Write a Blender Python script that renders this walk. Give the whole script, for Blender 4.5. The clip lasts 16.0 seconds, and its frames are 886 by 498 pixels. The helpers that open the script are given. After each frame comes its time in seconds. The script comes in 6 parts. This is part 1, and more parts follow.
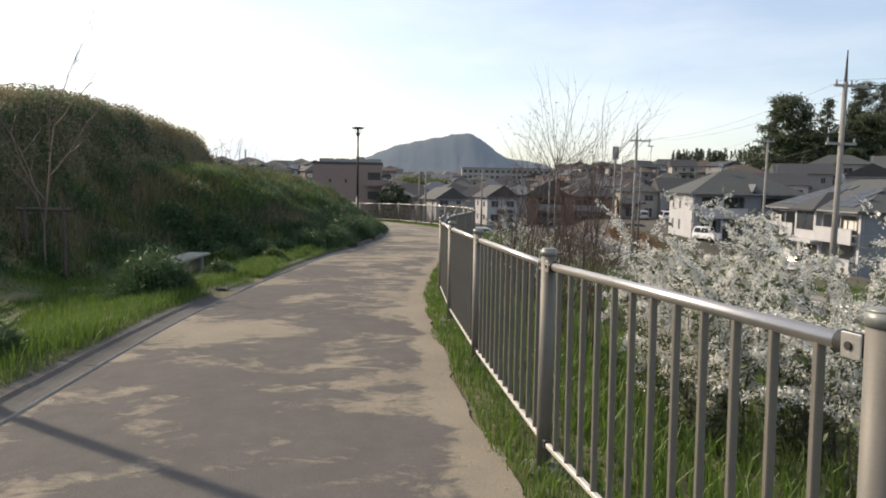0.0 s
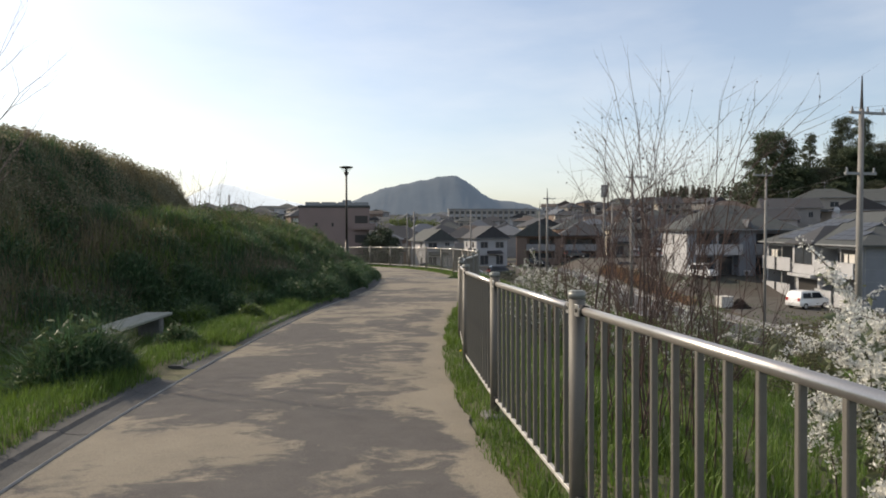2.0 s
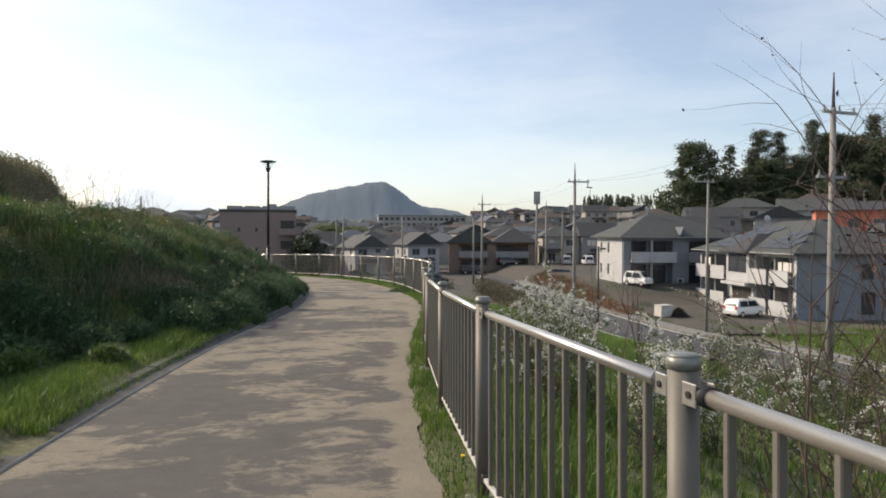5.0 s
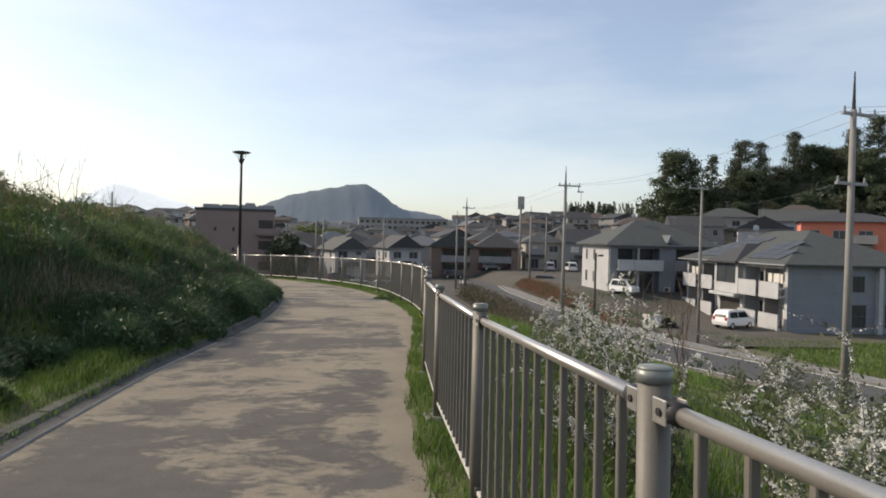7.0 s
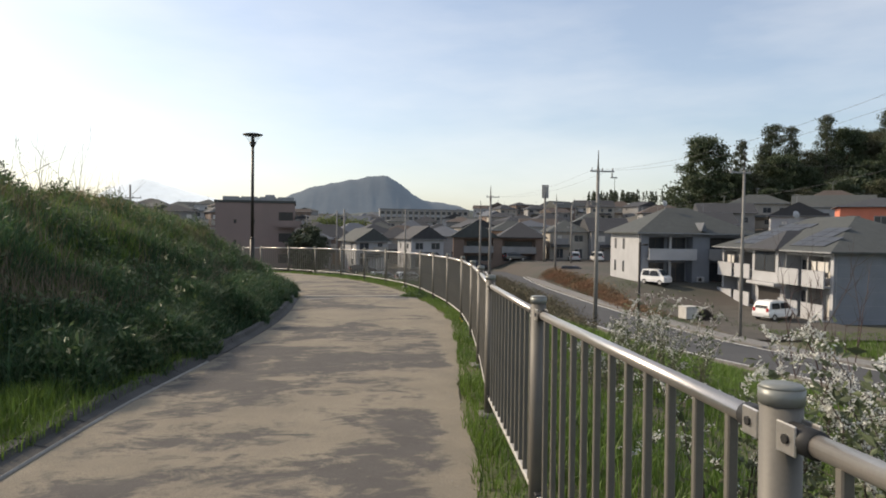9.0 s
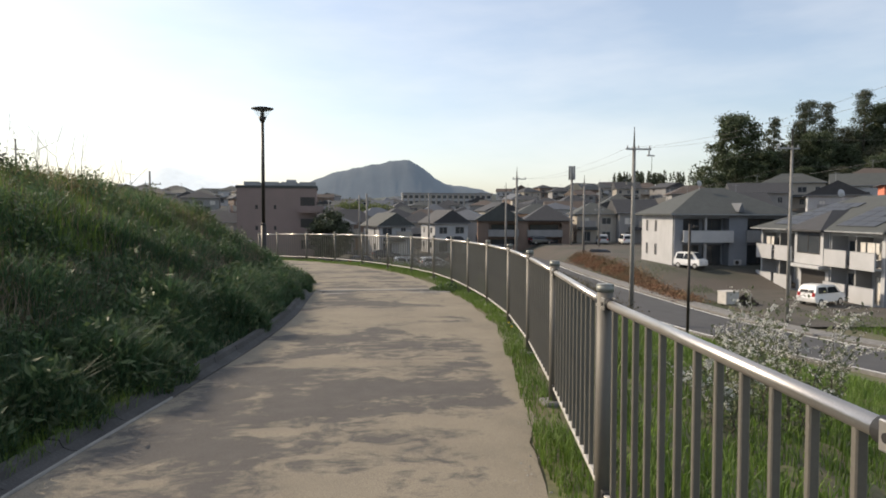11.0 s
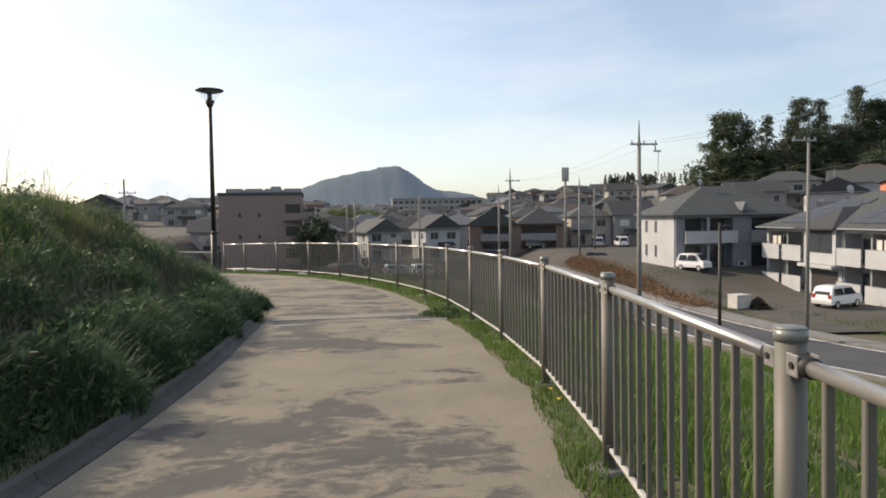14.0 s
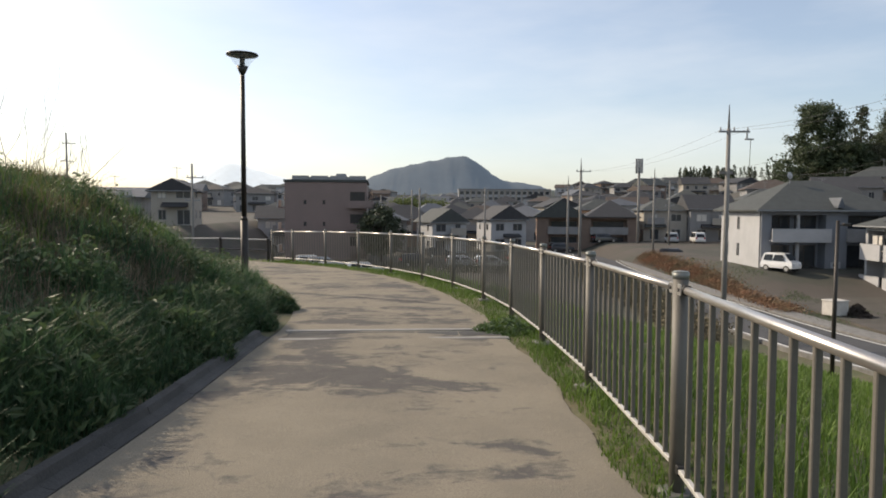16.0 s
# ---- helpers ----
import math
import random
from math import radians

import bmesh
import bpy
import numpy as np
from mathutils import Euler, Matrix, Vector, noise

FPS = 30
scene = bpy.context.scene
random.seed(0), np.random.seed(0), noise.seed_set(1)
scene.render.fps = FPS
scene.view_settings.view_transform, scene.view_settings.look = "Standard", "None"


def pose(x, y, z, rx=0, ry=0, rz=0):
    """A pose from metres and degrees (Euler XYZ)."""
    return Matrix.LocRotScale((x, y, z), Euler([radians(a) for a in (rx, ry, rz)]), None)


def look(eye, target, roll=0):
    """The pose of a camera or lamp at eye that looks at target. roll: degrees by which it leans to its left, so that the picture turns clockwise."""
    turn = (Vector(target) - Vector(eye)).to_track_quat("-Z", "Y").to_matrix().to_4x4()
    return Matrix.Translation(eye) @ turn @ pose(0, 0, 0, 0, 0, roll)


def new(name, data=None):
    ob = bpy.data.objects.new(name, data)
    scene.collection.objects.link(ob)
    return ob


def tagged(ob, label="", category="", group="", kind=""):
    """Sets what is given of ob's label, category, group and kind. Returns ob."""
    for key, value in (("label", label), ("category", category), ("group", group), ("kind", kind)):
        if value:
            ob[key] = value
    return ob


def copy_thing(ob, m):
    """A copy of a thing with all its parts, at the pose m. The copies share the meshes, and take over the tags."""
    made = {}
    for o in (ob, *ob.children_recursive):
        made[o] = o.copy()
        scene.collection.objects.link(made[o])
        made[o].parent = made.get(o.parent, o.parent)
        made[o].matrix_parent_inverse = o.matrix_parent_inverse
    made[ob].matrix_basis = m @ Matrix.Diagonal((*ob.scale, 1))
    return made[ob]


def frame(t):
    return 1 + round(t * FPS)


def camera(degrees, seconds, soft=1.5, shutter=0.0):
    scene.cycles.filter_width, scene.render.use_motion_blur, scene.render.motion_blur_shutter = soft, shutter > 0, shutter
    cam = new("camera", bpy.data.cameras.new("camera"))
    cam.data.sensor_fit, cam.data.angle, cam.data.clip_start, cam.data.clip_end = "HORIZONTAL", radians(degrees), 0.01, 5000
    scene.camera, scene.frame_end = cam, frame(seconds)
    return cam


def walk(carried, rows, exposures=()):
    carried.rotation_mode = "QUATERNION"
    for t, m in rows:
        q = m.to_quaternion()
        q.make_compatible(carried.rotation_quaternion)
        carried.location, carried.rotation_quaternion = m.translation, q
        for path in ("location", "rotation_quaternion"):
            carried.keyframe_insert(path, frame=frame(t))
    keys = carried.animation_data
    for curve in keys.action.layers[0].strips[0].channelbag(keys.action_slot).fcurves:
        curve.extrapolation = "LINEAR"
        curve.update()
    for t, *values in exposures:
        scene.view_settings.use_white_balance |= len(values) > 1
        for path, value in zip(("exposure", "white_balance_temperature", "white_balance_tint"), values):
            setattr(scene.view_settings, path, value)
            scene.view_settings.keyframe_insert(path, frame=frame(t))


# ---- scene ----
cam = camera(67.5, 16.0, soft=1.8)

PATH = [
    (0, (-0.103, -0.607, 1.303), (-0.063, 1.383, 1.114), 1.1),
    (0.5, (-0.207, -0.102, 1.283), (-0.085, 1.889, 1.145), 1.9),
    (1, (-0.307, 0.465, 1.295), (-0.152, 2.457, 1.192), 1.0),
    (1.5, (-0.423, 1.015, 1.281), (-0.26, 3.007, 1.214), 0.7),
    (2, (-0.457, 1.571, 1.262), (-0.379, 3.568, 1.199), -0.1),
    (2.5, (-0.511, 2.147, 1.232), (-0.359, 4.137, 1.109), -0.2),
    (3, (-0.516, 2.738, 1.239), (-0.306, 4.723, 1.105), -0.5),
    (3.5, (-0.602, 3.308, 1.232), (-0.331, 5.286, 1.111), -0.1),
    (4, (-0.619, 3.958, 1.234), (-0.362, 5.939, 1.146), -0.4),
    (6.5, (-0.749, 6.654, 1.15), (-0.395, 8.622, 1.127), 1.5),
    (7, (-0.665, 7.225, 1.146), (-0.315, 9.194, 1.116), 1.4),
    (7.5, (-0.684, 7.753, 1.138), (-0.215, 9.697, 1.099), 2.2),
    (8, (-0.662, 8.286, 1.133), (-0.235, 10.239, 1.096), 1.0),
    (8.5, (-0.708, 8.845, 1.113), (-0.338, 10.809, 1.054), 1.4),
    (9, (-0.653, 9.476, 1.089), (-0.364, 11.454, 1.03), 0.8),
    (9.5, (-0.717, 10.037, 1.081), (-0.44, 12.016, 0.999), 1.3),
    (10, (-0.66, 10.571, 1.078), (-0.423, 12.555, 0.983), 0.7),
    (12.5, (-0.501, 13.327, 1.008), (-0.269, 15.31, 0.888), -0.4),
    (13, (-0.389, 13.902, 0.991), (-0.127, 15.883, 0.899), -1.0),
    (13.5, (-0.381, 14.448, 0.972), (-0.103, 16.426, 0.874), -0.8),
    (14, (-0.25, 15.026, 0.977), (-0.003, 17.009, 0.885), -0.9),
    (14.5, (-0.268, 15.614, 0.976), (-0.083, 17.602, 0.853), -0.2),
    (15, (-0.148, 16.16, 0.977), (-0.055, 18.155, 0.875), 0.1),
    (15.5, (-0.1, 16.732, 0.961), (-0.018, 18.728, 0.869), 0.5),
    (16, (0.065, 17.324, 0.934), (0.115, 19.319, 0.815), 0.3),
]
EXPOSURES = [(0, 0.43, 7070, 12), (1, 0.3, 7020, 11), (2, 0.16, 6970, 11), (3, 0.3, 7020, 11), (4, 0.36, 7020, 11), (6.5, 0.15, 6870, 11), (10, 0.23, 7070, 11), (12.5, 0.33, 7020, 11), (14.5, 0.28, 7020, 11), (16, 0.17, 7020, 11)]
walk(cam, [(t, look(eye, target, roll)) for t, eye, target, roll in PATH], EXPOSURES)


# ---- light ----
SUN_AZ, SUN_EL = 57.0, 31.5          # degrees left of +y, degrees up
sun_dir = Vector((-math.sin(radians(SUN_AZ)) * math.cos(radians(SUN_EL)), math.cos(radians(SUN_AZ)) * math.cos(radians(SUN_EL)), math.sin(radians(SUN_EL))))
world = bpy.data.worlds.new("world")
scene.world = world
world.use_nodes = True
wn = world.node_tree.nodes
sky = wn.new("ShaderNodeTexSky")
sky.sky_type = "NISHITA"
sky.sun_disc = False
sky.sun_elevation = radians(SUN_EL)
sky.sun_rotation = radians(-SUN_AZ)
sky.dust_density = 1.4
sky.air_density = 1.0
sky.ozone_density = 3.0
wn["Background"].inputs["Strength"].default_value = 0.15
# thin veil of high cloud in streaks
wc = wn.new("ShaderNodeTexCoord")
wm = wn.new("ShaderNodeMapping")
wm.inputs["Scale"].default_value = (1.2, 1.2, 5.0)
wm.inputs["Rotation"].default_value = (radians(8), radians(14), 0)
wt = wn.new("ShaderNodeTexNoise")
wt.inputs["Scale"].default_value, wt.inputs["Detail"].default_value, wt.inputs["Roughness"].default_value = 1.6, 6, 0.55
wr = wn.new("ShaderNodeMapRange")
wr.inputs["From Min"].default_value, wr.inputs["From Max"].default_value = 0.35, 0.7
wr.inputs["To Min"].default_value, wr.inputs["To Max"].default_value = 0.15, 0.46
wx = wn.new("ShaderNodeMix")
wx.data_type = "RGBA"
wx.inputs["B"].default_value = (6.6, 6.75, 6.95, 1)
wl = world.node_tree.links
wl.new(wc.outputs["Generated"], wm.inputs["Vector"])
wl.new(wm.outputs["Vector"], wt.inputs["Vector"])
wl.new(wt.outputs["Fac"], wr.inputs["Value"])
wl.new(wr.outputs["Result"], wx.inputs["Factor"])
wl.new(sky.outputs["Color"], wx.inputs["A"])
wl.new(wx.outputs["Result"], wn["Background"].inputs["Color"])
sun = new("sun", bpy.data.lights.new("sun", "SUN"))
sun.data.energy = 4.0
sun.data.angle = radians(0.6)
sun.data.color = (1.0, 0.87, 0.70)
sun.matrix_world = look(sun_dir * 200, (0, 0, 0))


# ---- materials ----
def material(name, c1, c2=None, scale=4.0, rough=0.7, metal=0.0, bump=0.0, bscale=60.0, island=0.0, fine=0.12, random=0.0, transmit=0.0):
    """Two colours mixed by a broad and a fine noise, with bump; island/random vary the brightness per piece."""
    m = bpy.data.materials.new(name)
    m.use_nodes = True
    nt = m.node_tree
    n, l = nt.nodes, nt.links
    b = n["Principled BSDF"]
    c2 = c2 or tuple(v * 0.82 for v in c1)
    tc = n.new("ShaderNodeTexCoord")
    big = n.new("ShaderNodeTexNoise")
    big.inputs["Scale"].default_value = scale
    big.inputs["Detail"].default_value = 5
    big.inputs["Roughness"].default_value = 0.6
    l.new(tc.outputs["Object"], big.inputs["Vector"])
    ramp = n.new("ShaderNodeValToRGB")
    ramp.color_ramp.elements[0].position, ramp.color_ramp.elements[1].position = 0.35, 0.65
    ramp.color_ramp.elements[0].color, ramp.color_ramp.elements[1].color = (*c1, 1), (*c2, 1)
    l.new(big.outputs["Fac"], ramp.inputs["Fac"])
    small = n.new("ShaderNodeTexNoise")
    small.inputs["Scale"].default_value = bscale
    small.inputs["Detail"].default_value = 4
    l.new(tc.outputs["Object"], small.inputs["Vector"])
    vary = n.new("ShaderNodeMapRange")
    vary.inputs["To Min"].default_value, vary.inputs["To Max"].default_value = 1 - 2 * fine, 1 + 2 * fine
    l.new(small.outputs["Fac"], vary.inputs["Value"])
    value = vary.outputs["Result"]
    for amount, kind in ((island, "ShaderNodeNewGeometry"), (random, "ShaderNodeObjectInfo")):
        if amount:
            g = n.new(kind)
            r = n.new("ShaderNodeMapRange")
            r.inputs["To Min"].default_value, r.inputs["To Max"].default_value = 1 - amount, 1 + amount
            l.new(g.outputs["Random Per Island" if kind.endswith("Geometry") else "Random"], r.inputs["Value"])
            mul = n.new("ShaderNodeMath")
            mul.operation = "MULTIPLY"
            l.new(value, mul.inputs[0])
            l.new(r.outputs["Result"], mul.inputs[1])
            value = mul.outputs[0]
    mix = n.new("ShaderNodeMix")
    mix.data_type, mix.blend_type = "RGBA", "MULTIPLY"
    mix.inputs["Factor"].default_value = 1
    l.new(ramp.outputs["Color"], mix.inputs["A"])
    l.new(value, mix.inputs["B"])
    l.new(mix.outputs["Result"], b.inputs["Base Color"])
    b.inputs["Roughness"].default_value = rough
    b.inputs["Metallic"].default_value = metal
    if bump:
        bp = n.new("ShaderNodeBump")
        bp.inputs["Strength"].default_value = bump
        bp.inputs["Distance"].default_value = 0.02
        l.new(small.outputs["Fac"], bp.inputs["Height"])
        l.new(bp.outputs["Normal"], b.inputs["Normal"])
    if transmit:
        tr = n.new("ShaderNodeBsdfTranslucent")
        l.new(mix.outputs["Result"], tr.inputs["Color"])
        ms = n.new("ShaderNodeMixShader")
        ms.inputs["Fac"].default_value = transmit
        l.new(b.outputs["BSDF"], ms.inputs[1])
        l.new(tr.outputs["BSDF"], ms.inputs[2])
        l.new(ms.outputs["Shader"], n["Material Output"].inputs["Surface"])
    return m


def path_material():
    """Sandy grit lying in drifts over grey asphalt."""
    m = material("sandy_asphalt", (0.272, 0.240, 0.188), (0.222, 0.198, 0.158), 1.6, 0.95, bump=0.6, bscale=150, fine=0.3)
    n, l = m.node_tree.nodes, m.node_tree.links
    b = n["Principled BSDF"]
    b.inputs["Specular IOR Level"].default_value = 0.2
    sand = b.inputs["Base Color"].links[0].from_socket
    tc = n["Texture Coordinate"]

    def noise_tex(scale, detail, rough, stretch=None, turn=0.0, distort=0.0):
        t = n.new("ShaderNodeTexNoise")
        t.inputs["Scale"].default_value, t.inputs["Detail"].default_value = scale, detail
        t.inputs["Roughness"].default_value, t.inputs["Distortion"].default_value = rough, distort
        src = tc.outputs["Object"]
        if stretch:
            mp = n.new("ShaderNodeMapping")
            mp.inputs["Scale"].default_value = stretch
            mp.inputs["Rotation"].default_value = (0, 0, radians(turn))
            l.new(src, mp.inputs["Vector"])
            src = mp.outputs["Vector"]
        l.new(src, t.inputs["Vector"])
        return t.outputs["Fac"]

    def math_node(op, a, c):
        t = n.new("ShaderNodeMath")
        t.operation = op
        for k, v in enumerate((a, c)):
            if isinstance(v, float):
                t.inputs[k].default_value = v
            else:
                l.new(v, t.inputs[k])
        return t.outputs[0]

    sep = n.new("ShaderNodeSeparateXYZ")
    l.new(tc.outputs["Object"], sep.inputs["Vector"])
    # more bare asphalt at the start of the walk, more sand further on
    lean = n.new("ShaderNodeMapRange")
    lean.inputs["From Min"].default_value, lean.inputs["From Max"].default_value = 0, 24
    lean.inputs["To Min"].default_value, lean.inputs["To Max"].default_value = 0.056, -0.020
    l.new(sep.outputs["Y"], lean.inputs["Value"])
    # sand gathers along both borders
    side = n.new("ShaderNodeAttribute")
    side.attribute_name = "across"
    border = n.new("ShaderNodeValToRGB")
    border.color_ramp.interpolation = "EASE"
    for k, (at, v) in enumerate(((0.0, 0.055), (0.12, 0.0), (0.87, 0.0), (1.0, 0.15))):
        e = border.color_ramp.elements[k] if k < 2 else border.color_ramp.elements.new(at)
        e.position, e.color = at, (v, v, v, 1)
    l.new(side.outputs["Fac"], border.inputs["Fac"])
    broad = noise_tex(1.0, 4, 0.55, (0.66, 0.92, 1), -14, 0.6)
    ragged = noise_tex(3.4, 10, 0.7, (0.75, 1.1, 1), -10, 0.9)
    specks = noise_tex(13, 7, 0.72, (0.9, 1.1, 1), 8, 0.4)
    mixed = math_node("SUBTRACT", math_node("ADD", math_node("ADD", math_node("MULTIPLY", broad, 0.54), math_node("MULTIPLY", ragged, 0.33)), math_node("MULTIPLY", specks, 0.13)), border.outputs["Color"])
    cut = n.new("ShaderNodeValToRGB")
    cut.color_ramp.elements[0].position, cut.color_ramp.elements[1].position = 0.476, 0.526
    l.new(math_node("ADD", mixed, lean.outputs["Result"]), cut.inputs["Fac"])
    gr = n.new("ShaderNodeValToRGB")
    gr.color_ramp.elements[0].position, gr.color_ramp.elements[1].position = 0.3, 0.72
    gr.color_ramp.elements[0].color, gr.color_ramp.elements[1].color = (0.068, 0.066, 0.067, 1), (0.135, 0.128, 0.124, 1)
    l.new(math_node("ADD", math_node("MULTIPLY", noise_tex(95, 4, 0.7), 0.6), math_node("MULTIPLY", noise_tex(5, 5, 0.6), 0.4)), gr.inputs["Fac"])
    # thin dust keeps the asphalt from showing fully
    dust = math_node("MULTIPLY", cut.outputs["Color"], 0.88)
    mx = n.new("ShaderNodeMix")
    mx.data_type = "RGBA"
    l.new(dust, mx.inputs["Factor"])
    l.new(sand, mx.inputs["A"])
    l.new(gr.outputs["Color"], mx.inputs["B"])
    l.new(mx.outputs["Result"], b.inputs["Base Color"])
    return m


PATH_MAT = path_material()
SOIL = material("grassy_soil", (0.09, 0.105, 0.045), (0.125, 0.105, 0.06), 0.9, 0.95, bump=0.8, bscale=18, fine=0.25)
def valley_soil():
    """On the valley floor the grassy soil gives way to brown earth and gravel."""
    n, l = SOIL.node_tree.nodes, SOIL.node_tree.links
    b = n["Principled BSDF"]
    grass = b.inputs["Base Color"].links[0].from_socket
    sep = n.new("ShaderNodeSeparateXYZ")
    l.new(n["Texture Coordinate"].outputs["Object"], sep.inputs["Vector"])
    far = n.new("ShaderNodeMapRange")
    far.inputs["From Min"].default_value, far.inputs["From Max"].default_value = 44, 62
    l.new(sep.outputs["Y"], far.inputs["Value"])
    patch = n.new("ShaderNodeTexNoise")
    patch.inputs["Scale"].default_value, patch.inputs["Detail"].default_value = 0.16, 8
    l.new(n["Texture Coordinate"].outputs["Object"], patch.inputs["Vector"])
    cut = n.new("ShaderNodeValToRGB")
    cut.color_ramp.elements[0].position, cut.color_ramp.elements[1].position = 0.42, 0.58
    cut.color_ramp.elements[0].color, cut.color_ramp.elements[1].color = (0.078, 0.067, 0.057, 1), (0.055, 0.056, 0.043, 1)
    l.new(patch.outputs["Fac"], cut.inputs["Fac"])
    mx = n.new("ShaderNodeMix")
    mx.data_type = "RGBA"
    l.new(far.outputs["Result"], mx.inputs["Factor"])
    l.new(grass, mx.inputs["A"])
    l.new(cut.outputs["Color"], mx.inputs["B"])
    l.new(mx.outputs["Result"], b.inputs["Base Color"])


valley_soil()
CONCRETE = material("weathered_concrete", (0.20, 0.195, 0.185), (0.135, 0.13, 0.12), 3.0, 0.9, bump=0.3, bscale=90, fine=0.15, random=0.1)
# dirty concrete, darkened further: the shade over the kerb is put into its colour
KERB = material("dirty_shade_toned_kerb", (0.078, 0.077, 0.075), (0.052, 0.052, 0.051), 2.5, 0.95, bump=0.4, bscale=70, fine=0.2, random=0.12)
EDGING = material("pale_edging", (0.30, 0.29, 0.27), (0.22, 0.215, 0.2), 5, 0.8, bump=0.2, bscale=80)
STEEL = material("bronze_painted_steel", (0.142, 0.132, 0.112), (0.122, 0.114, 0.098), 6, 0.58, 0.05, bump=0.03, bscale=140, fine=0.06)
RAIL = material("brushed_aluminium", (0.60, 0.565, 0.52), (0.54, 0.505, 0.465), 9, 0.33, 0.85, bump=0.03, bscale=200, fine=0.06)
PALE_RAIL = material("pale_lower_rail", (0.56, 0.54, 0.50), (0.46, 0.44, 0.41), 9, 0.45, 0.2, fine=0.1)
BRACKET = material("zinc_bracket", (0.62, 0.60, 0.57), (0.5, 0.49, 0.47), 20, 0.4, 0.85, fine=0.08)
CAP = material("grey_post_cap", (0.22, 0.23, 0.21), (0.19, 0.20, 0.185), 8, 0.4, 0.2, fine=0.06)
RUBBER = material("black_rubber", (0.015, 0.015, 0.015), (0.022, 0.022, 0.022), 20, 0.6)
DARK_METAL = material("dark_brown_metal", (0.025, 0.022, 0.02), (0.035, 0.03, 0.027), 6, 0.5, 0.3, fine=0.1)


# ---- mesh helpers ----
def finish(bm, name, mat, smooth=False):
    me = bpy.data.meshes.new(name)
    bm.to_mesh(me)
    bm.free()
    if mat:
        me.materials.append(mat)
    if smooth:
        me.polygons.foreach_set("use_smooth", [True] * len(me.polygons))
    return me


def part(name, bm, mat, parent=None, label="", smooth=False):
    ob = new(name, finish(bm, name, mat, smooth))
    if parent is not None:
        ob.parent = parent
    if label:
        ob["label"] = label
    return ob


def np_mesh(name, verts, faces, mat, parent=None, smooth=False):
    """A mesh from arrays of places and of equal-sided faces."""
    me = bpy.data.meshes.new(name)
    verts, faces = np.asarray(verts, np.float32), np.asarray(faces, np.int32)
    k = faces.shape[1]
    me.vertices.add(len(verts))
    me.vertices.foreach_set("co", verts.ravel())
    me.loops.add(faces.size)
    me.loops.foreach_set("vertex_index", faces.ravel())
    me.polygons.add(len(faces))
    me.polygons.foreach_set("loop_start", np.arange(len(faces), dtype=np.int32) * k)
    me.update(calc_edges=True)
    me.polygons.foreach_set("use_smooth", np.full(len(faces), bool(smooth)))
    me.materials.append(mat)
    ob = new(name, me)
    if parent is not None:
        ob.parent = parent
    return ob


def box(bm, x0, y0, z0, x1, y1, z1, bevel=0.0):
    m = Matrix.Translation(((x0 + x1) / 2, (y0 + y1) / 2, (z0 + z1) / 2)) @ Matrix.Diagonal((abs(x1 - x0), abs(y1 - y0), abs(z1 - z0), 1))
    made = bmesh.ops.create_cube(bm, size=1, matrix=m)
    if bevel:
        edges = {e for v in made["verts"] for e in v.link_edges}
        bmesh.ops.bevel(bm, geom=list(edges), offset=bevel, segments=1, affect="EDGES")
    return bm


def boxed(*a, bevel=0.0):
    return box(bmesh.new(), *a, bevel=bevel)


def tube(bm, a, b, r0, r1=None, sides=10, caps=True):
    a, b = Vector(a), Vector(b)
    d = b - a
    m = Matrix.Translation((a + b) / 2) @ d.to_track_quat("Z", "Y").to_matrix().to_4x4()
    bmesh.ops.create_cone(bm, cap_ends=caps, segments=sides, radius1=r0, radius2=r0 if r1 is None else r1, depth=d.length, matrix=m)
    return bm


def smoothstep(a, b, v):
    t = np.clip((np.asarray(v, float) - a) / (b - a), 0, 1)
    return t * t * (3 - 2 * t)


# ---- plan ----
# fence posts (x, y, height of the cap), two metres apart, from behind the start to the far end
POSTS = [(1.45, -3.32, 1.17), (1.11, -1.36, 1.13), (0.79, 0.60, 1.085), (0.48, 2.571, 1.012), (0.278, 4.562, 0.975), (0.133, 6.556, 0.927), (0.06, 8.555, 0.877), (0.134, 10.553, 0.817),
         (0.267, 12.549, 0.775), (0.467, 14.538, 0.738), (0.793, 16.511, 0.7), (1.085, 18.484, 0.668), (1.296, 20.473, 0.643), (1.358, 22.472, 0.612), (1.337, 24.471, 0.57),
         (1.26, 26.47, 0.53), (1.04, 28.455, 0.49), (0.596, 30.4, 0.455), (-0.019, 32.303, 0.422), (-0.831, 34.13, 0.393), (-1.831, 35.862, 0.36), (-2.993, 37.489, 0.32), (-4.286, 39.014, 0.272), (-5.149, 39.917, 0.235)]
POST_H = 1.09
# left border of the path (x, y)
EDGE = [(-1.6, -8), (-2.0, -4), (-2.35, 0), (-2.52, 3), (-2.70, 6), (-2.73, 8.5), (-2.70, 10.5), (-2.56, 13), (-2.40, 15), (-2.08, 17.3), (-1.80, 19.6), (-1.68, 21.7), (-1.70, 24), (-1.72, 25.6),
        (-1.95, 27.4), (-2.45, 29.5), (-3.2, 31.6), (-4.3, 33.9), (-5.6, 35.9), (-7.0, 37.8), (-9.0, 40.0), (-13.0, 43.5)]
FENCE = np.array([(2.2, -8.3, 1.23)] + POSTS + [(-7.3, 42.1, 0.14), (-11.0, 45.4, 0.0)])
EDGE_NP = np.array(EDGE, float)


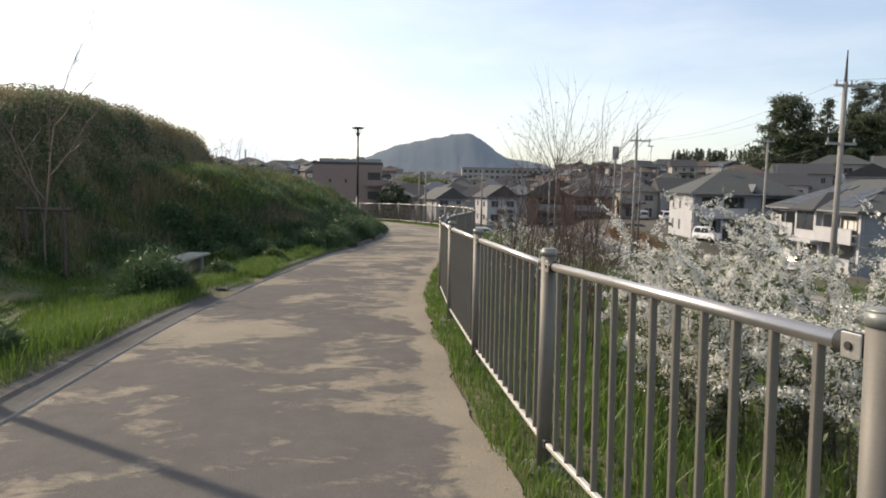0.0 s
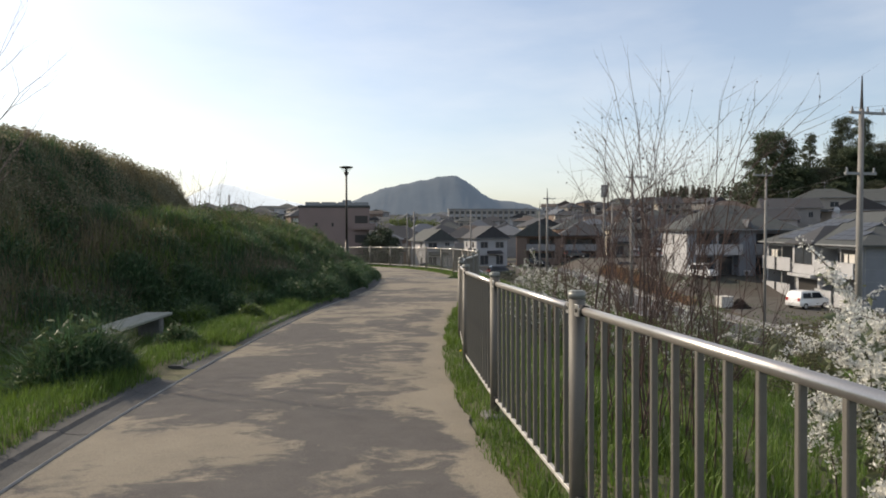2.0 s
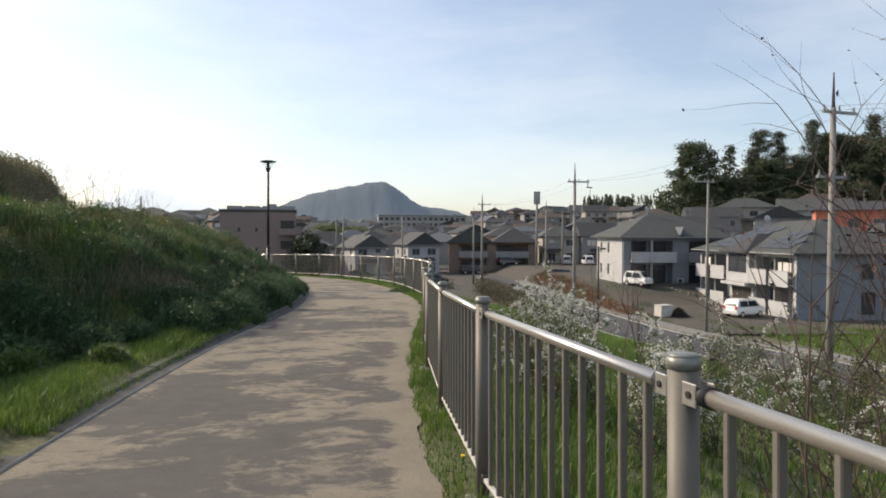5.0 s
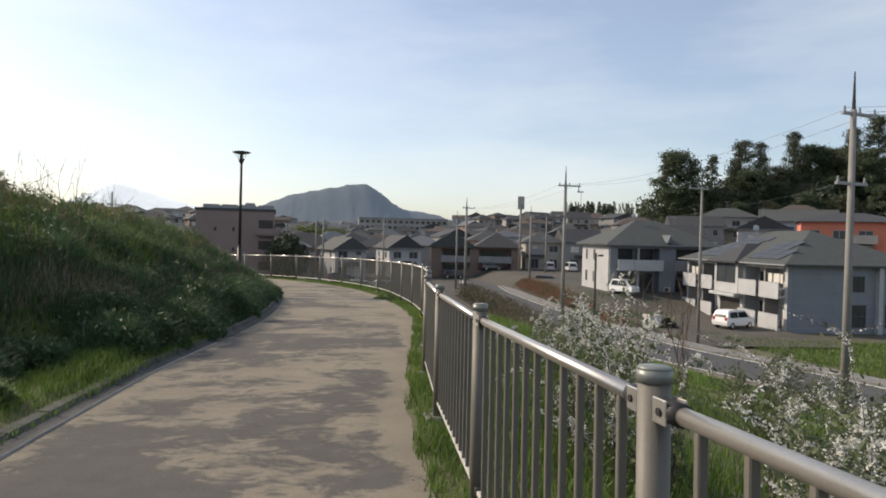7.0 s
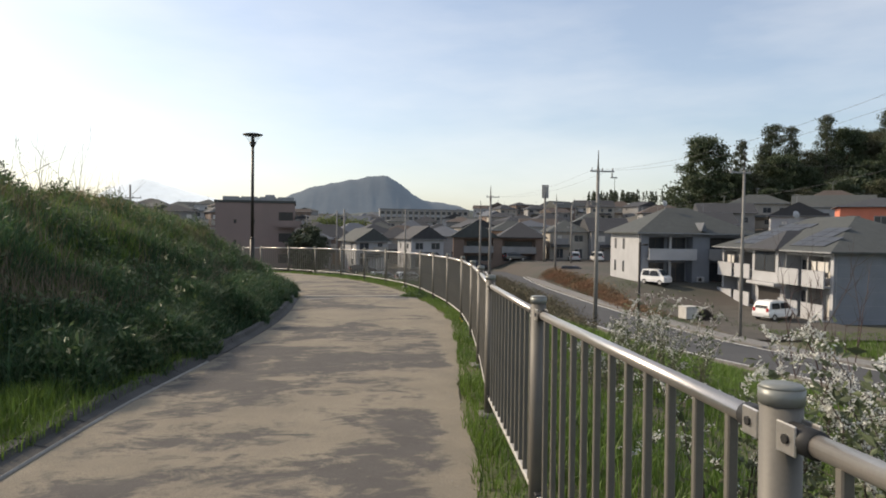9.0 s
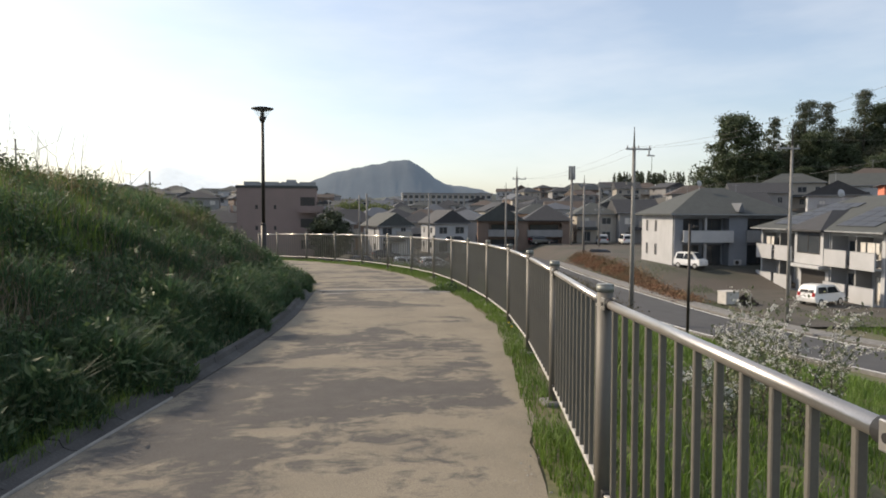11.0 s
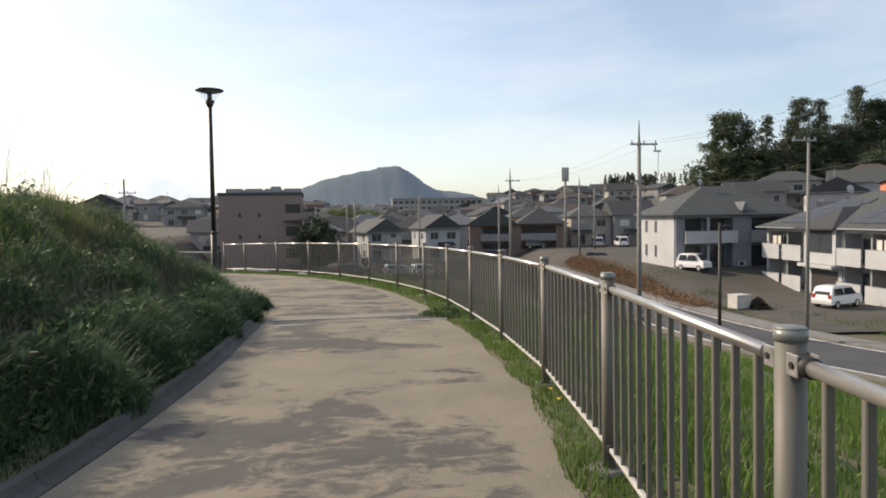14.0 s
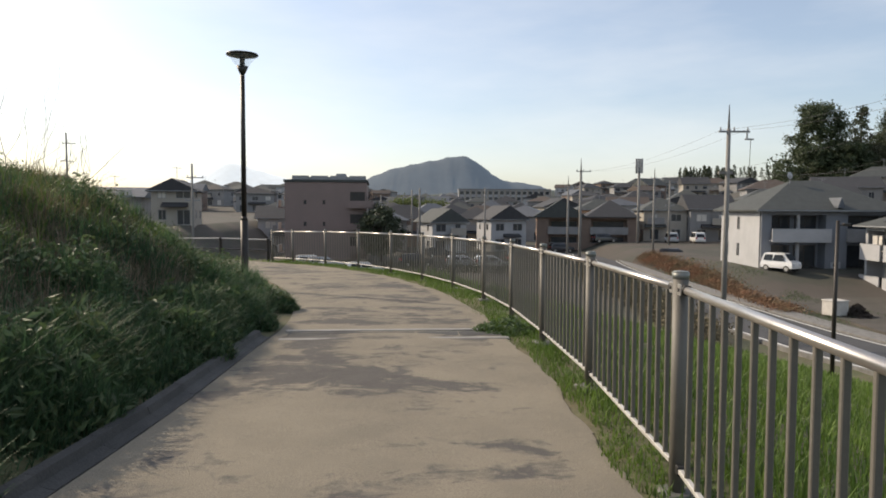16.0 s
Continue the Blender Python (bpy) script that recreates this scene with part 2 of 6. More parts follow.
def along(line, x, y):
    """Signed distance to a polyline (positive to its right) and the running place on it."""
    x, y = np.asarray(x, float), np.asarray(y, float)
    best = np.full(x.shape, 1e9)
    sign, place = np.zeros(x.shape), np.zeros(x.shape)
    for i in range(len(line) - 1):
        a, b = line[i, :2], line[i + 1, :2]
        d = b - a
        t = np.clip(((x - a[0]) * d[0] + (y - a[1]) * d[1]) / (d @ d), 0, 1)
        px, py = x - a[0] - t * d[0], y - a[1] - t * d[1]
        dist = np.hypot(px, py)
        near = dist < best
        best = np.where(near, dist, best)
        sign = np.where(near, np.sign(px * d[1] - py * d[0]), sign)
        place = np.where(near, i + t, place)
    return best * np.where(sign == 0, 1, sign), place


def town(x, y):
    """Level of the valley with its town, the upland on one side and the wooded hill on the other."""
    z = -6.2 + 5.0 * smoothstep(-23, -29, x) * smoothstep(30, 50, y)
    z = z + 1.7 * smoothstep(68, 80, y) * smoothstep(26, 31, x)
    z = z + 6.0 * smoothstep(52, 100, x) * smoothstep(66, 115, y)
    z = z + 5.0 * smoothstep(-16, -30, x) * smoothstep(34, 20, y)
    far = np.hypot(x, y)
    z = z + 9.0 * smoothstep(170, 430, far)
    z = z + 15 * np.exp(-(((x - 150) / 55) ** 2 + ((y - 195) / 40) ** 2))
    return z


def height(x, y):
    x, y = np.asarray(x, float), np.asarray(y, float)
    dr, pr = along(FENCE, x, y)
    zf = np.interp(pr, range(len(FENCE)), FENCE[:, 2]) - POST_H
    dl = -along(EDGE_NP, x, y)[0]
    zt = town(x, y)
    slope = zf - 0.03 - 0.27 * np.maximum(0, dr - 0.35)
    # soften the foot of the slope into the valley floor
    k = 0.8
    right = np.where(slope > zt + k, slope, np.where(slope < zt - k, zt, zt + (slope - zt + k) ** 2 / (4 * k)))
    verge = np.interp(y, (-8, 10, 13.5, 16.5, 60), (2.7, 2.7, 1.5, 0.2, 0.1))
    run = np.maximum(0, dl - 0.36 - verge)
    end = smoothstep(33.0, 26.0, y - 0.05 * (x + 4))
    lift = 0.70 * run
    bank = 1.05 * np.where(lift > 2.2, 1.62, np.where(lift < 1.0, lift, lift - (lift - 1.0) ** 2 / 2.42)) * end
    edge = np.interp(y, (10, 18, 24), (-6.5, -7.0, -7.7))
    hill = 1.57 * smoothstep(0, 1.4, edge - x) * smoothstep(27.0, 24.9, y + 0.3 * (x + 8.7)) * smoothstep(6, 14, y)
    back = smoothstep(14, 40, dl)
    dip = 0.24 * smoothstep(0.6, 1.8, dl) * smoothstep(15.5, 12.5, y)
    left = (zf + 0.075 * smoothstep(0.3, 0.42, dl) - dip + bank + hill * (1 - back)) * (1 - back) + back * (town(x, y) + 0.0)
    # uneven lumps of matted growth on the bank and the hill
    lump = 0.5 * np.sin(x * 1.9 + 1.4 * np.sin(y * 1.3)) + 0.5 * np.sin(y * 2.3 + 1.8 * np.sin(x * 1.1 + 1)) + 0.35 * np.sin(y * 4.7 + x * 3.1)
    left = left + lump * 0.11 * smoothstep(0.5, 1.6, run) * (1 - back)
    inside = zf - 0.035 + 0.034 * smoothstep(-0.32, -0.22, dr)
    return np.where(dr > 0, right, np.where(dl > 0.02, left, inside))


def height_at(x, y):
    return float(height(np.array([x]), np.array([y]))[0])


def axis(stops):
    """Coordinates along stretches (start, end, step)."""
    out = []
    for a, b, s in stops:
        out += list(np.arange(a, b - 1e-6, s))
    return np.array(out + [stops[-1][1]])


def build_ground():
    xs = axis([(-3000, -400, 260), (-400, -60, 20), (-60, -16, 2.2), (-16, 8, 0.22), (8, 40, 1.6), (40, 240, 8), (240, 3000, 230)])
    ys = axis([(-600, -60, 90), (-60, -9, 5), (-9, 46, 0.34), (46, 90, 2.2), (90, 280, 8), (280, 4400, 260)])
    gx, gy = np.meshgrid(xs, ys)
    gz = height(gx, gy)
    dr = along(FENCE, gx, gy)[0]
    dl = -along(EDGE_NP, gx, gy)[0]
    rough = np.where((dr > 0.3) | (dl > 1.0), 1.0, 0.0)
    rng = np.random.default_rng(4)
    gz = gz + rough * rng.normal(0, 0.035, gz.shape) * (np.abs(gx) < 20)
    nx, ny = len(xs), len(ys)
    v = np.stack([gx, gy, gz], -1).reshape(-1, 3)
    i = (np.arange(ny - 1)[:, None] * nx + np.arange(nx - 1)).ravel()
    f = np.stack([i, i + 1, i + nx + 1, i + nx], 1)
    ob = np_mesh("ground", v, f, SOIL, smooth=True)
    tagged(ob, "grassy bank, slope and valley floor of soil", "ground", kind="structure")


def ribbon(name, rows, mat, thick=0.05):
    """A strip between pairs of left and right points with its z, with turned-down borders."""
    v, f = [], []
    for (lx, ly), (rx, ry), z in rows:
        n = 9
        v.append((lx, ly, z - thick))
        for k in range(n):
            t = k / (n - 1)
            v.append((lx + (rx - lx) * t, ly + (ry - ly) * t, z + 0.012 * math.sin(math.pi * t)))
        v.append((rx, ry, z - thick))
    w = 11
    for i in range(len(rows) - 1):
        for k in range(w - 1):
            a = i * w + k
            f.append((a, a + 1, a + w + 1, a + w))
    ob = np_mesh(name, v, f, mat, smooth=False)
    across = ob.data.attributes.new("across", "FLOAT", "POINT")
    across.data.foreach_set("value", np.tile(np.clip((np.arange(w) - 1) / (w - 3), 0, 1), len(rows)))
    return ob


def resample(line, step):
    """Points every step along a polyline, rounded by a spline through its corners."""
    p = np.array(line, float)
    s = np.r_[0, np.cumsum(np.hypot(*np.diff(p[:, :2], axis=0).T))]
    out = []
    for u in np.arange(0, s[-1], step):
        i = min(int(np.searchsorted(s, u, "right")) - 1, len(p) - 2)
        t = (u - s[i]) / (s[i + 1] - s[i])
        a, b, c, d = p[max(i - 1, 0)], p[i], p[i + 1], p[min(i + 2, len(p) - 1)]
        out.append(0.5 * (2 * b + (c - a) * t + (2 * a - 5 * b + 4 * c - d) * t * t + (3 * b - a - 3 * c + d) * t ** 3))
    return np.array(out)


def build_path():
    left = resample(EDGE, 0.07)
    fl = resample(FENCE, 0.1)
    rows = []
    rng = np.random.default_rng(8)
    for i, (lx, ly) in enumerate(left):
        t = left[min(i + 1, len(left) - 1)] - left[max(i - 1, 0)]
        t = t / np.hypot(*t)
        j = int(np.argmin(np.abs((fl[:, 0] - lx) * t[0] + (fl[:, 1] - ly) * t[1]) + 0.05 * np.hypot(fl[:, 0] - lx, fl[:, 1] - ly)))
        gap = 0.2 + 0.2 * smoothstep(20, 28, ly) + rng.normal(0, 0.003) + 0.03 * math.sin(ly * 2.1) + 0.016 * math.sin(ly * 6.3 + 1) + 0.008 * math.sin(ly * 13.1 + 2 * math.sin(ly * 3.1))
        d = fl[j, :2] - (lx, ly)
        d = d / np.hypot(*d)
        rows.append(((lx, ly), tuple(fl[j, :2] - d * gap), fl[j, 2] - POST_H))
    ob = ribbon("path", rows, PATH_MAT)
    tagged(ob, "footpath of grey asphalt with drifts of pale sand", "path", kind="structure")


build_ground()
build_path()


# ---- fence ----
def post_mesh():
    bm = bmesh.new()
    tube(bm, (0, 0, -0.12), (0, 0, POST_H - 0.035), 0.037, sides=20)
    return bm


def cap_mesh():
    bm = bmesh.new()
    tube(bm, (0, 0, POST_H - 0.036), (0, 0, POST_H - 0.007), 0.0395, 0.0405, sides=20)
    tube(bm, (0, 0, POST_H - 0.007), (0, 0, POST_H), 0.0405, 0.034, sides=20)
    return bm


def build_fence():
    panel = tagged(new("fence_panel"), "bronze painted steel fence panel with upright balusters and a bright rail", "fence", "fence panels along the path")
    L = 2.0
    part("post", post_mesh(), STEEL, panel, "round bronze painted post", True)
    part("cap", cap_mesh(), CAP, panel, "grey domed post cap", True)
    rail_z = POST_H - 0.085
    part("top_rail", tube(bmesh.new(), (0.075, 0, rail_z), (L - 0.075, 0, rail_z), 0.0195, sides=18), RAIL, panel, "round bright metal handrail", True)
    low = boxed(0.05, -0.013, 0.118, L - 0.05, 0.013, 0.142, bevel=0.004)
    part("bottom_rail", low, PALE_RAIL, panel, "slim pale bottom rail")
    bal = finish(boxed(-0.0095, -0.0115, 0.13, 0.0095, 0.0115, rail_z - 0.01, bevel=0.003), "baluster", STEEL)
    for k in range(12):
        o = new("baluster", bal)
        o.location = (0.175 + 0.15 * k, 0, 0)
        o.parent = panel
    for sgn, x in ((1, 0.0), (-1, L)):
        br = part("bracket", boxed(x + sgn * 0.034, 0.021, rail_z - 0.027, x + sgn * 0.088, 0.026, rail_z + 0.027, bevel=0.002), BRACKET, panel, "zinc rail bracket")
        part("bracket", boxed(x + sgn * 0.034, -0.026, rail_z - 0.027, x + sgn * 0.088, -0.021, rail_z + 0.027, bevel=0.002), BRACKET, panel, "zinc rail bracket")
        part("bolt", tube(bmesh.new(), (x + sgn * 0.064, -0.031, rail_z), (x + sgn * 0.064, 0.031, rail_z), 0.009, sides=8), RUBBER, br)
        part("sleeve", tube(bmesh.new(), (x + sgn * 0.045, 0, rail_z), (x + sgn * 0.112, 0, rail_z), 0.0255, sides=14), RUBBER, br, "black rubber sleeve", True)
        c = boxed(x + sgn * 0.03, -0.018, 0.108, x + sgn * 0.072, 0.018, 0.152, bevel=0.004)
        part("lower_bracket", c, RUBBER, panel)
    poses = []
    for a, b in zip(POSTS[:-2], POSTS[1:-1]):
        d = Vector(b) - Vector(a)
        m = pose(a[0], a[1], a[2] - POST_H, 0, -math.degrees(math.atan2(d.z, math.hypot(d.x, d.y))), math.degrees(math.atan2(d.y, d.x)))
        poses.append((m, d.length / L))
    panel.matrix_basis = poses[0][0]
    for m, s in poses[1:]:
        copy_thing(panel, m)
    # short closing panel at the far end
    a, b = Vector(POSTS[-2]), Vector(POSTS[-1])
    d = b - a
    W = d.length
    last = tagged(new("fence_panel"), "short closing panel of the bronze painted steel fence", "fence", "fence panels along the path")
    for x in (0, W):
        bm = post_mesh()
        bmesh.ops.translate(bm, vec=(x, 0, 0), verts=bm.verts)
        part("post", bm, STEEL, last, smooth=True)
        bm = cap_mesh()
        bmesh.ops.translate(bm, vec=(x, 0, 0), verts=bm.verts)
        part("cap", bm, CAP, last, smooth=True)
    part("top_rail", tube(bmesh.new(), (0.05, 0, rail_z), (W - 0.04, 0, rail_z), 0.0195, sides=14), RAIL, last, smooth=True)
    part("bottom_rail", boxed(0.04, -0.013, 0.118, W - 0.04, 0.013, 0.142, bevel=0.004), PALE_RAIL, last)
    for k in range(7):
        o = new("baluster", bal)
        o.location = (W * (k + 1) / 8, 0, 0)
        o.parent = last
    last.matrix_basis = pose(a.x, a.y, a.z - POST_H, 0, -math.degrees(math.atan2(d.z, math.hypot(d.x, d.y))), math.degrees(math.atan2(d.y, d.x)))


build_fence()

# concrete footings under the posts
for i, (x, y, z) in enumerate(POSTS):
    f = bmesh.new()
    s = 0.085 + 0.02 * ((i * 7) % 3) / 2
    box(f, -s, -s, -0.15, s, s, 0.012 + 0.008 * ((i * 5) % 3), bevel=0.015)
    o = tagged(part("footing", f, CONCRETE), "square concrete footing of a fence post", "footing", "fence post footings")
    o.matrix_basis = pose(x, y, z - POST_H, 0, 0, (i * 23) % 15)


# ---- street lamps ----
LAMP_GLASS = bpy.data.materials.new("clear_lamp_glass")
LAMP_GLASS.use_nodes = True
ln = LAMP_GLASS.node_tree.nodes
lt, lm = ln.new("ShaderNodeBsdfTransparent"), ln.new("ShaderNodeMixShader")
lt.inputs["Color"].default_value = (0.96, 0.97, 0.97, 1)
ln["Principled BSDF"].inputs["Roughness"].default_value = 0.08
lm.inputs["Fac"].default_value = 0.12
LAMP_GLASS.node_tree.links.new(lt.outputs[0], lm.inputs[1])
LAMP_GLASS.node_tree.links.new(ln["Principled BSDF"].outputs[0], lm.inputs[2])
LAMP_GLASS.node_tree.links.new(lm.outputs[0], ln["Material Output"].inputs["Surface"])


def street_lamp(label):
    lamp = tagged(new("street_lamp"), label, "street lamp", "lamps along the path")
    b = bmesh.new()
    tube(b, (0, 0, -0.4), (0, 0, 1.25), 0.075, 0.07, sides=14)
    tube(b, (0, 0, 1.25), (0, 0, 1.32), 0.07, 0.05, sides=14)
    tube(b, (0, 0, 1.32), (0, 0, 4.08), 0.05, 0.042, sides=14)
    part("pole", b, DARK_METAL, lamp, "dark brown stepped steel pole", True)
    part("collar", tube(bmesh.new(), (0, 0, 4.06), (0, 0, 4.215), 0.045, 0.115, sides=16), DARK_METAL, lamp, smooth=True)
    part("diffuser", tube(bmesh.new(), (0, 0, 4.216), (0, 0, 4.415), 0.112, 0.265, sides=24, caps=False), LAMP_GLASS, lamp, "clear conical diffuser", True)
    part("lamp_core", tube(bmesh.new(), (0, 0, 4.2), (0, 0, 4.40), 0.052, 0.052, sides=12), DARK_METAL, lamp, "dark lamp core", True)
    b = bmesh.new()
    tube(b, (0, 0, 4.385), (0, 0, 4.425), 0.15, 0.295, sides=28)
    tube(b, (0, 0, 4.425), (0, 0, 4.45), 0.30, 0.30, sides=28)
    tube(b, (0, 0, 4.45), (0, 0, 4.475), 0.30, 0.17, sides=28)
    part("hood", b, DARK_METAL, lamp, "flat dark round hood", True)
    return lamp


lamp_a = street_lamp("dark brown park street lamp with flat round hood beside the path")
LX, LY = -3.50, 30.4
lamp_a.matrix_basis = pose(LX, LY, 3.93 - 4.475)
lamp_b = copy_thing(lamp_a, pose(-5.35, 5.05, height_at(-5.35, 5.05) - 0.02))
lamp_b["label"] = "dark brown park street lamp on the grass verge"

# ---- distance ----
def haze_glow(name, colour, glow, strength, scale=0.01):
    """A far surface with haze painted on: its own colour plus an added emission."""
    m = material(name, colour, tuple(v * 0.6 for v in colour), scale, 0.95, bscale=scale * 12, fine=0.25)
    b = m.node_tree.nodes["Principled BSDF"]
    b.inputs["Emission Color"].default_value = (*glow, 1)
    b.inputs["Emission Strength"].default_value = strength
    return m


def ridge_mesh(name, x0, x1, y, depth, crest, mat, label, steps=140, rough=2.0, seed=3):
    """A hill whose crest follows a formula, falling away to both sides, with wooded unevenness."""
    rng = np.random.default_rng(seed)
    xs = np.linspace(x0, x1, steps)
    rows = np.linspace(-1, 1, 25)
    gx, gr = np.meshgrid(xs, rows)
    base = -8.0
    gz = base + (crest(gx) - base) * np.exp(-(gr * 1.7) ** 2)
    gz = gz + rng.normal(0, rough * 0.6, gz.shape) * (np.abs(gr) < 0.9)
    v = np.stack([gx + rng.normal(0, rough, gx.shape), y + gr * depth + rng.normal(0, rough, gx.shape), gz], -1).reshape(-1, 3)
    i = (np.arange(24)[:, None] * steps + np.arange(steps - 1)).ravel()
    ob = np_mesh(name, v, np.stack([i, i + 1, i + steps + 1, i + steps], 1), mat, smooth=True)
    return tagged(ob, label, "mountain", kind="structure")


def mountain_crest(x):
    """A long shoulder that climbs to a blunt summit, then a steep drop and a trailing foot."""
    rise = 47 * smoothstep(-330, -110, x) + 46 * smoothstep(-200, 20, x) + 16 * smoothstep(10, 92, x)
    drop = 62 * smoothstep(92, 205, x) + 45 * smoothstep(160, 460, x)
    return 36 + rise - drop + 1.6 * np.sin(x * 0.05) + 1.0 * np.sin(x * 0.13 + 1)


# aerial haze is put into the bluish base colours and the emission
WOODED = haze_glow("mountain_haze_painted", (0.02, 0.03, 0.036), (0.33, 0.45, 0.62), 0.20, 0.02)
PALE = haze_glow("far_mountain_haze_painted", (0.2, 0.23, 0.26), (0.76, 0.83, 0.89), 0.80, 0.002)
ridge_mesh("mountain", -900, 1300, 1800, 420, mountain_crest, WOODED, "wooded mountain with blue-grey haze painted on, rising beyond the town", steps=400, rough=1.0)
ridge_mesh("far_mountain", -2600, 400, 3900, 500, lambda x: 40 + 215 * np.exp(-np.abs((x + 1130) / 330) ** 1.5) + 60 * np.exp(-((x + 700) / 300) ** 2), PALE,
           "far mountain painted pale with haze, on the skyline", steps=90, rough=4.0, seed=5)
ridge_mesh("wooded_ridge", -900, 900, 620, 130, lambda x: 9 + 9 * smoothstep(60, 200, x) + 5 * np.sin(x * 0.011 + 1) + 2 * np.sin(x * 0.06), haze_glow("woodland_haze_painted", (0.045, 0.055, 0.045), (0.36, 0.44, 0.50), 0.07, 0.06),
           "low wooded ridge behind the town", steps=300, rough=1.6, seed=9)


# ---- buildings ----
WALL = {
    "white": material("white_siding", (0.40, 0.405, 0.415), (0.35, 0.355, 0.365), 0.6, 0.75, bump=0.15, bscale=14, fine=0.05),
    "cream": material("cream_render", (0.36, 0.335, 0.29), (0.32, 0.295, 0.26), 0.6, 0.8, bscale=12, fine=0.05),
    "grey": material("grey_siding", (0.25, 0.25, 0.25), (0.21, 0.21, 0.21), 0.6, 0.8, bscale=12, fine=0.05),
    "brown": material("brown_siding", (0.20, 0.145, 0.115), (0.17, 0.125, 0.10), 0.6, 0.8, bscale=12, fine=0.08),
    "peach": material("peach_render", (0.62, 0.40, 0.27), (0.56, 0.36, 0.25), 0.6, 0.8, bscale=12, fine=0.06),
    "orange": material("orange_render", (0.58, 0.185, 0.115), (0.52, 0.165, 0.105), 0.6, 0.8, bscale=12, fine=0.06),
    # siding of walls turned from the sun, their shade painted in as blue-grey
    "shaded_white": material("white_siding_shade_painted", (0.20, 0.215, 0.245), (0.175, 0.19, 0.215), 0.6, 0.75, bump=0.15, bscale=14, fine=0.05),
    "tile": material("mauve_brown_tile", (0.235, 0.175, 0.16), (0.21, 0.16, 0.145), 0.3, 0.7, bump=0.2, bscale=9, fine=0.07),
}
ROOF = {
    "slate": material("grey_roof_slate", (0.062, 0.069, 0.066), (0.05, 0.055, 0.054), 1.5, 0.8, bump=0.4, bscale=9, fine=0.12),
    "dark": material("dark_roof_tile", (0.042, 0.043, 0.047), (0.034, 0.035, 0.038), 1.5, 0.75, bump=0.4, bscale=9, fine=0.12),
    "brown": material("brown_roof_tile", (0.085, 0.065, 0.054), (0.07, 0.054, 0.045), 1.5, 0.8, bump=0.4, bscale=9, fine=0.12),
    "blue": material("blue_grey_roof", (0.095, 0.108, 0.125), (0.08, 0.09, 0.107), 1.5, 0.7, bump=0.4, bscale=9, fine=0.1),
}
PANE = material("window_glass", (0.035, 0.042, 0.05), (0.05, 0.056, 0.062), 0.8, 0.12, fine=0.1)
FRAME = material("aluminium_window_frame", (0.30, 0.30, 0.30), (0.26, 0.26, 0.26), 3, 0.5, 0.3)
DARKFRAME = material("dark_window_frame", (0.05, 0.045, 0.042), (0.04, 0.037, 0.035), 3, 0.5, 0.3)
GUTTER = material("grey_gutter", (0.26, 0.27, 0.28), (0.22, 0.23, 0.24), 3, 0.5)
CURTAIN = material("pale_curtain", (0.62, 0.60, 0.55), (0.5, 0.48, 0.45), 2.5, 0.9)
SOLAR = material("solar_glass", (0.04, 0.046, 0.055), (0.05, 0.056, 0.066), 2, 0.5, fine=0.08)


def roof_mesh(x0, y0, x1, y1, z, rise, kind, along_x=True, over=0.55, thick=0.16):
    """Hip or gable roof with overhang and thickness; the ridge runs along the longer side."""
    bm = bmesh.new()
    x0, y0, x1, y1 = x0 - over, y0 - over, x1 + over, y1 + over
    w, d = x1 - x0, y1 - y0
    if along_x:
        inset = (d / 2 if kind == "hip" else 0.0)
        inset = min(inset, w / 2 - 0.3)
        r0, r1 = Vector((x0 + inset, (y0 + y1) / 2, z + rise)), Vector((x1 - inset, (y0 + y1) / 2, z + rise))
    else:
        inset = (w / 2 if kind == "hip" else 0.0)
        inset = min(inset, d / 2 - 0.3)
        r0, r1 = Vector(((x0 + x1) / 2, y0 + inset, z + rise)), Vector(((x0 + x1) / 2, y1 - inset, z + rise))
    low = [bm.verts.new((x, y, z - thick)) for x, y in ((x0, y0), (x1, y0), (x1, y1), (x0, y1))]
    top = [bm.verts.new((x, y, z)) for x, y in ((x0, y0), (x1, y0), (x1, y1), (x0, y1))]
    a, b = bm.verts.new(r0), bm.verts.new(r1)
    bm.faces.new(low[::-1])
    for i in range(4):
        bm.faces.new((low[i], low[(i + 1) % 4], top[(i + 1) % 4], top[i]))
    if along_x:
        for f in ((top[0], top[1], b, a), (top[2], top[3], a, b), (top[1], top[2], b), (top[3], top[0], a)):
            bm.faces.new(f)
    else:
        for f in ((top[1], top[2], b, a), (top[3], top[0], a, b), (top[0], top[1], a), (top[2], top[3], b)):
            bm.faces.new(f)
    return bm


def window(parent, face, u, v, w, h, W, D, frame=None, curtain=False, proud=0.04):
    """A window on the front, back, left or right of a body W by D, at u along it and v up."""
    t = {"front": pose(u, 0, v), "left": pose(0, D - u, v, 0, 0, -90), "right": pose(W, u, v, 0, 0, 90), "back": pose(W - u, D, v, 0, 0, 180)}[face]
    bm = bmesh.new()
    b = 0.07
    for a in ((-b, 0, w + b, 0), (-b, h, w + b, h), ):
        box(bm, a[0], -proud, a[1] - b / 2, a[2], 0.02, a[1] + b / 2)
    for x in (0, w, w / 2):
        box(bm, x - b / 2, -proud + 0.003, 0, x + b / 2, 0.02, h)
    bmesh.ops.transform(bm, matrix=t, verts=bm.verts)
    win = part("window", bm, frame or FRAME, parent)
    bm = boxed(0, -0.012, 0, w, 0.01, h)
    bmesh.ops.transform(bm, matrix=t, verts=bm.verts)
    part("pane", bm, CURTAIN if curtain else PANE, win)
    return win


PLACED = [(-14, 115, 9), (28, 138, 11), (39, 85, 9), (40, 68, 10), (46, 377, 34)]


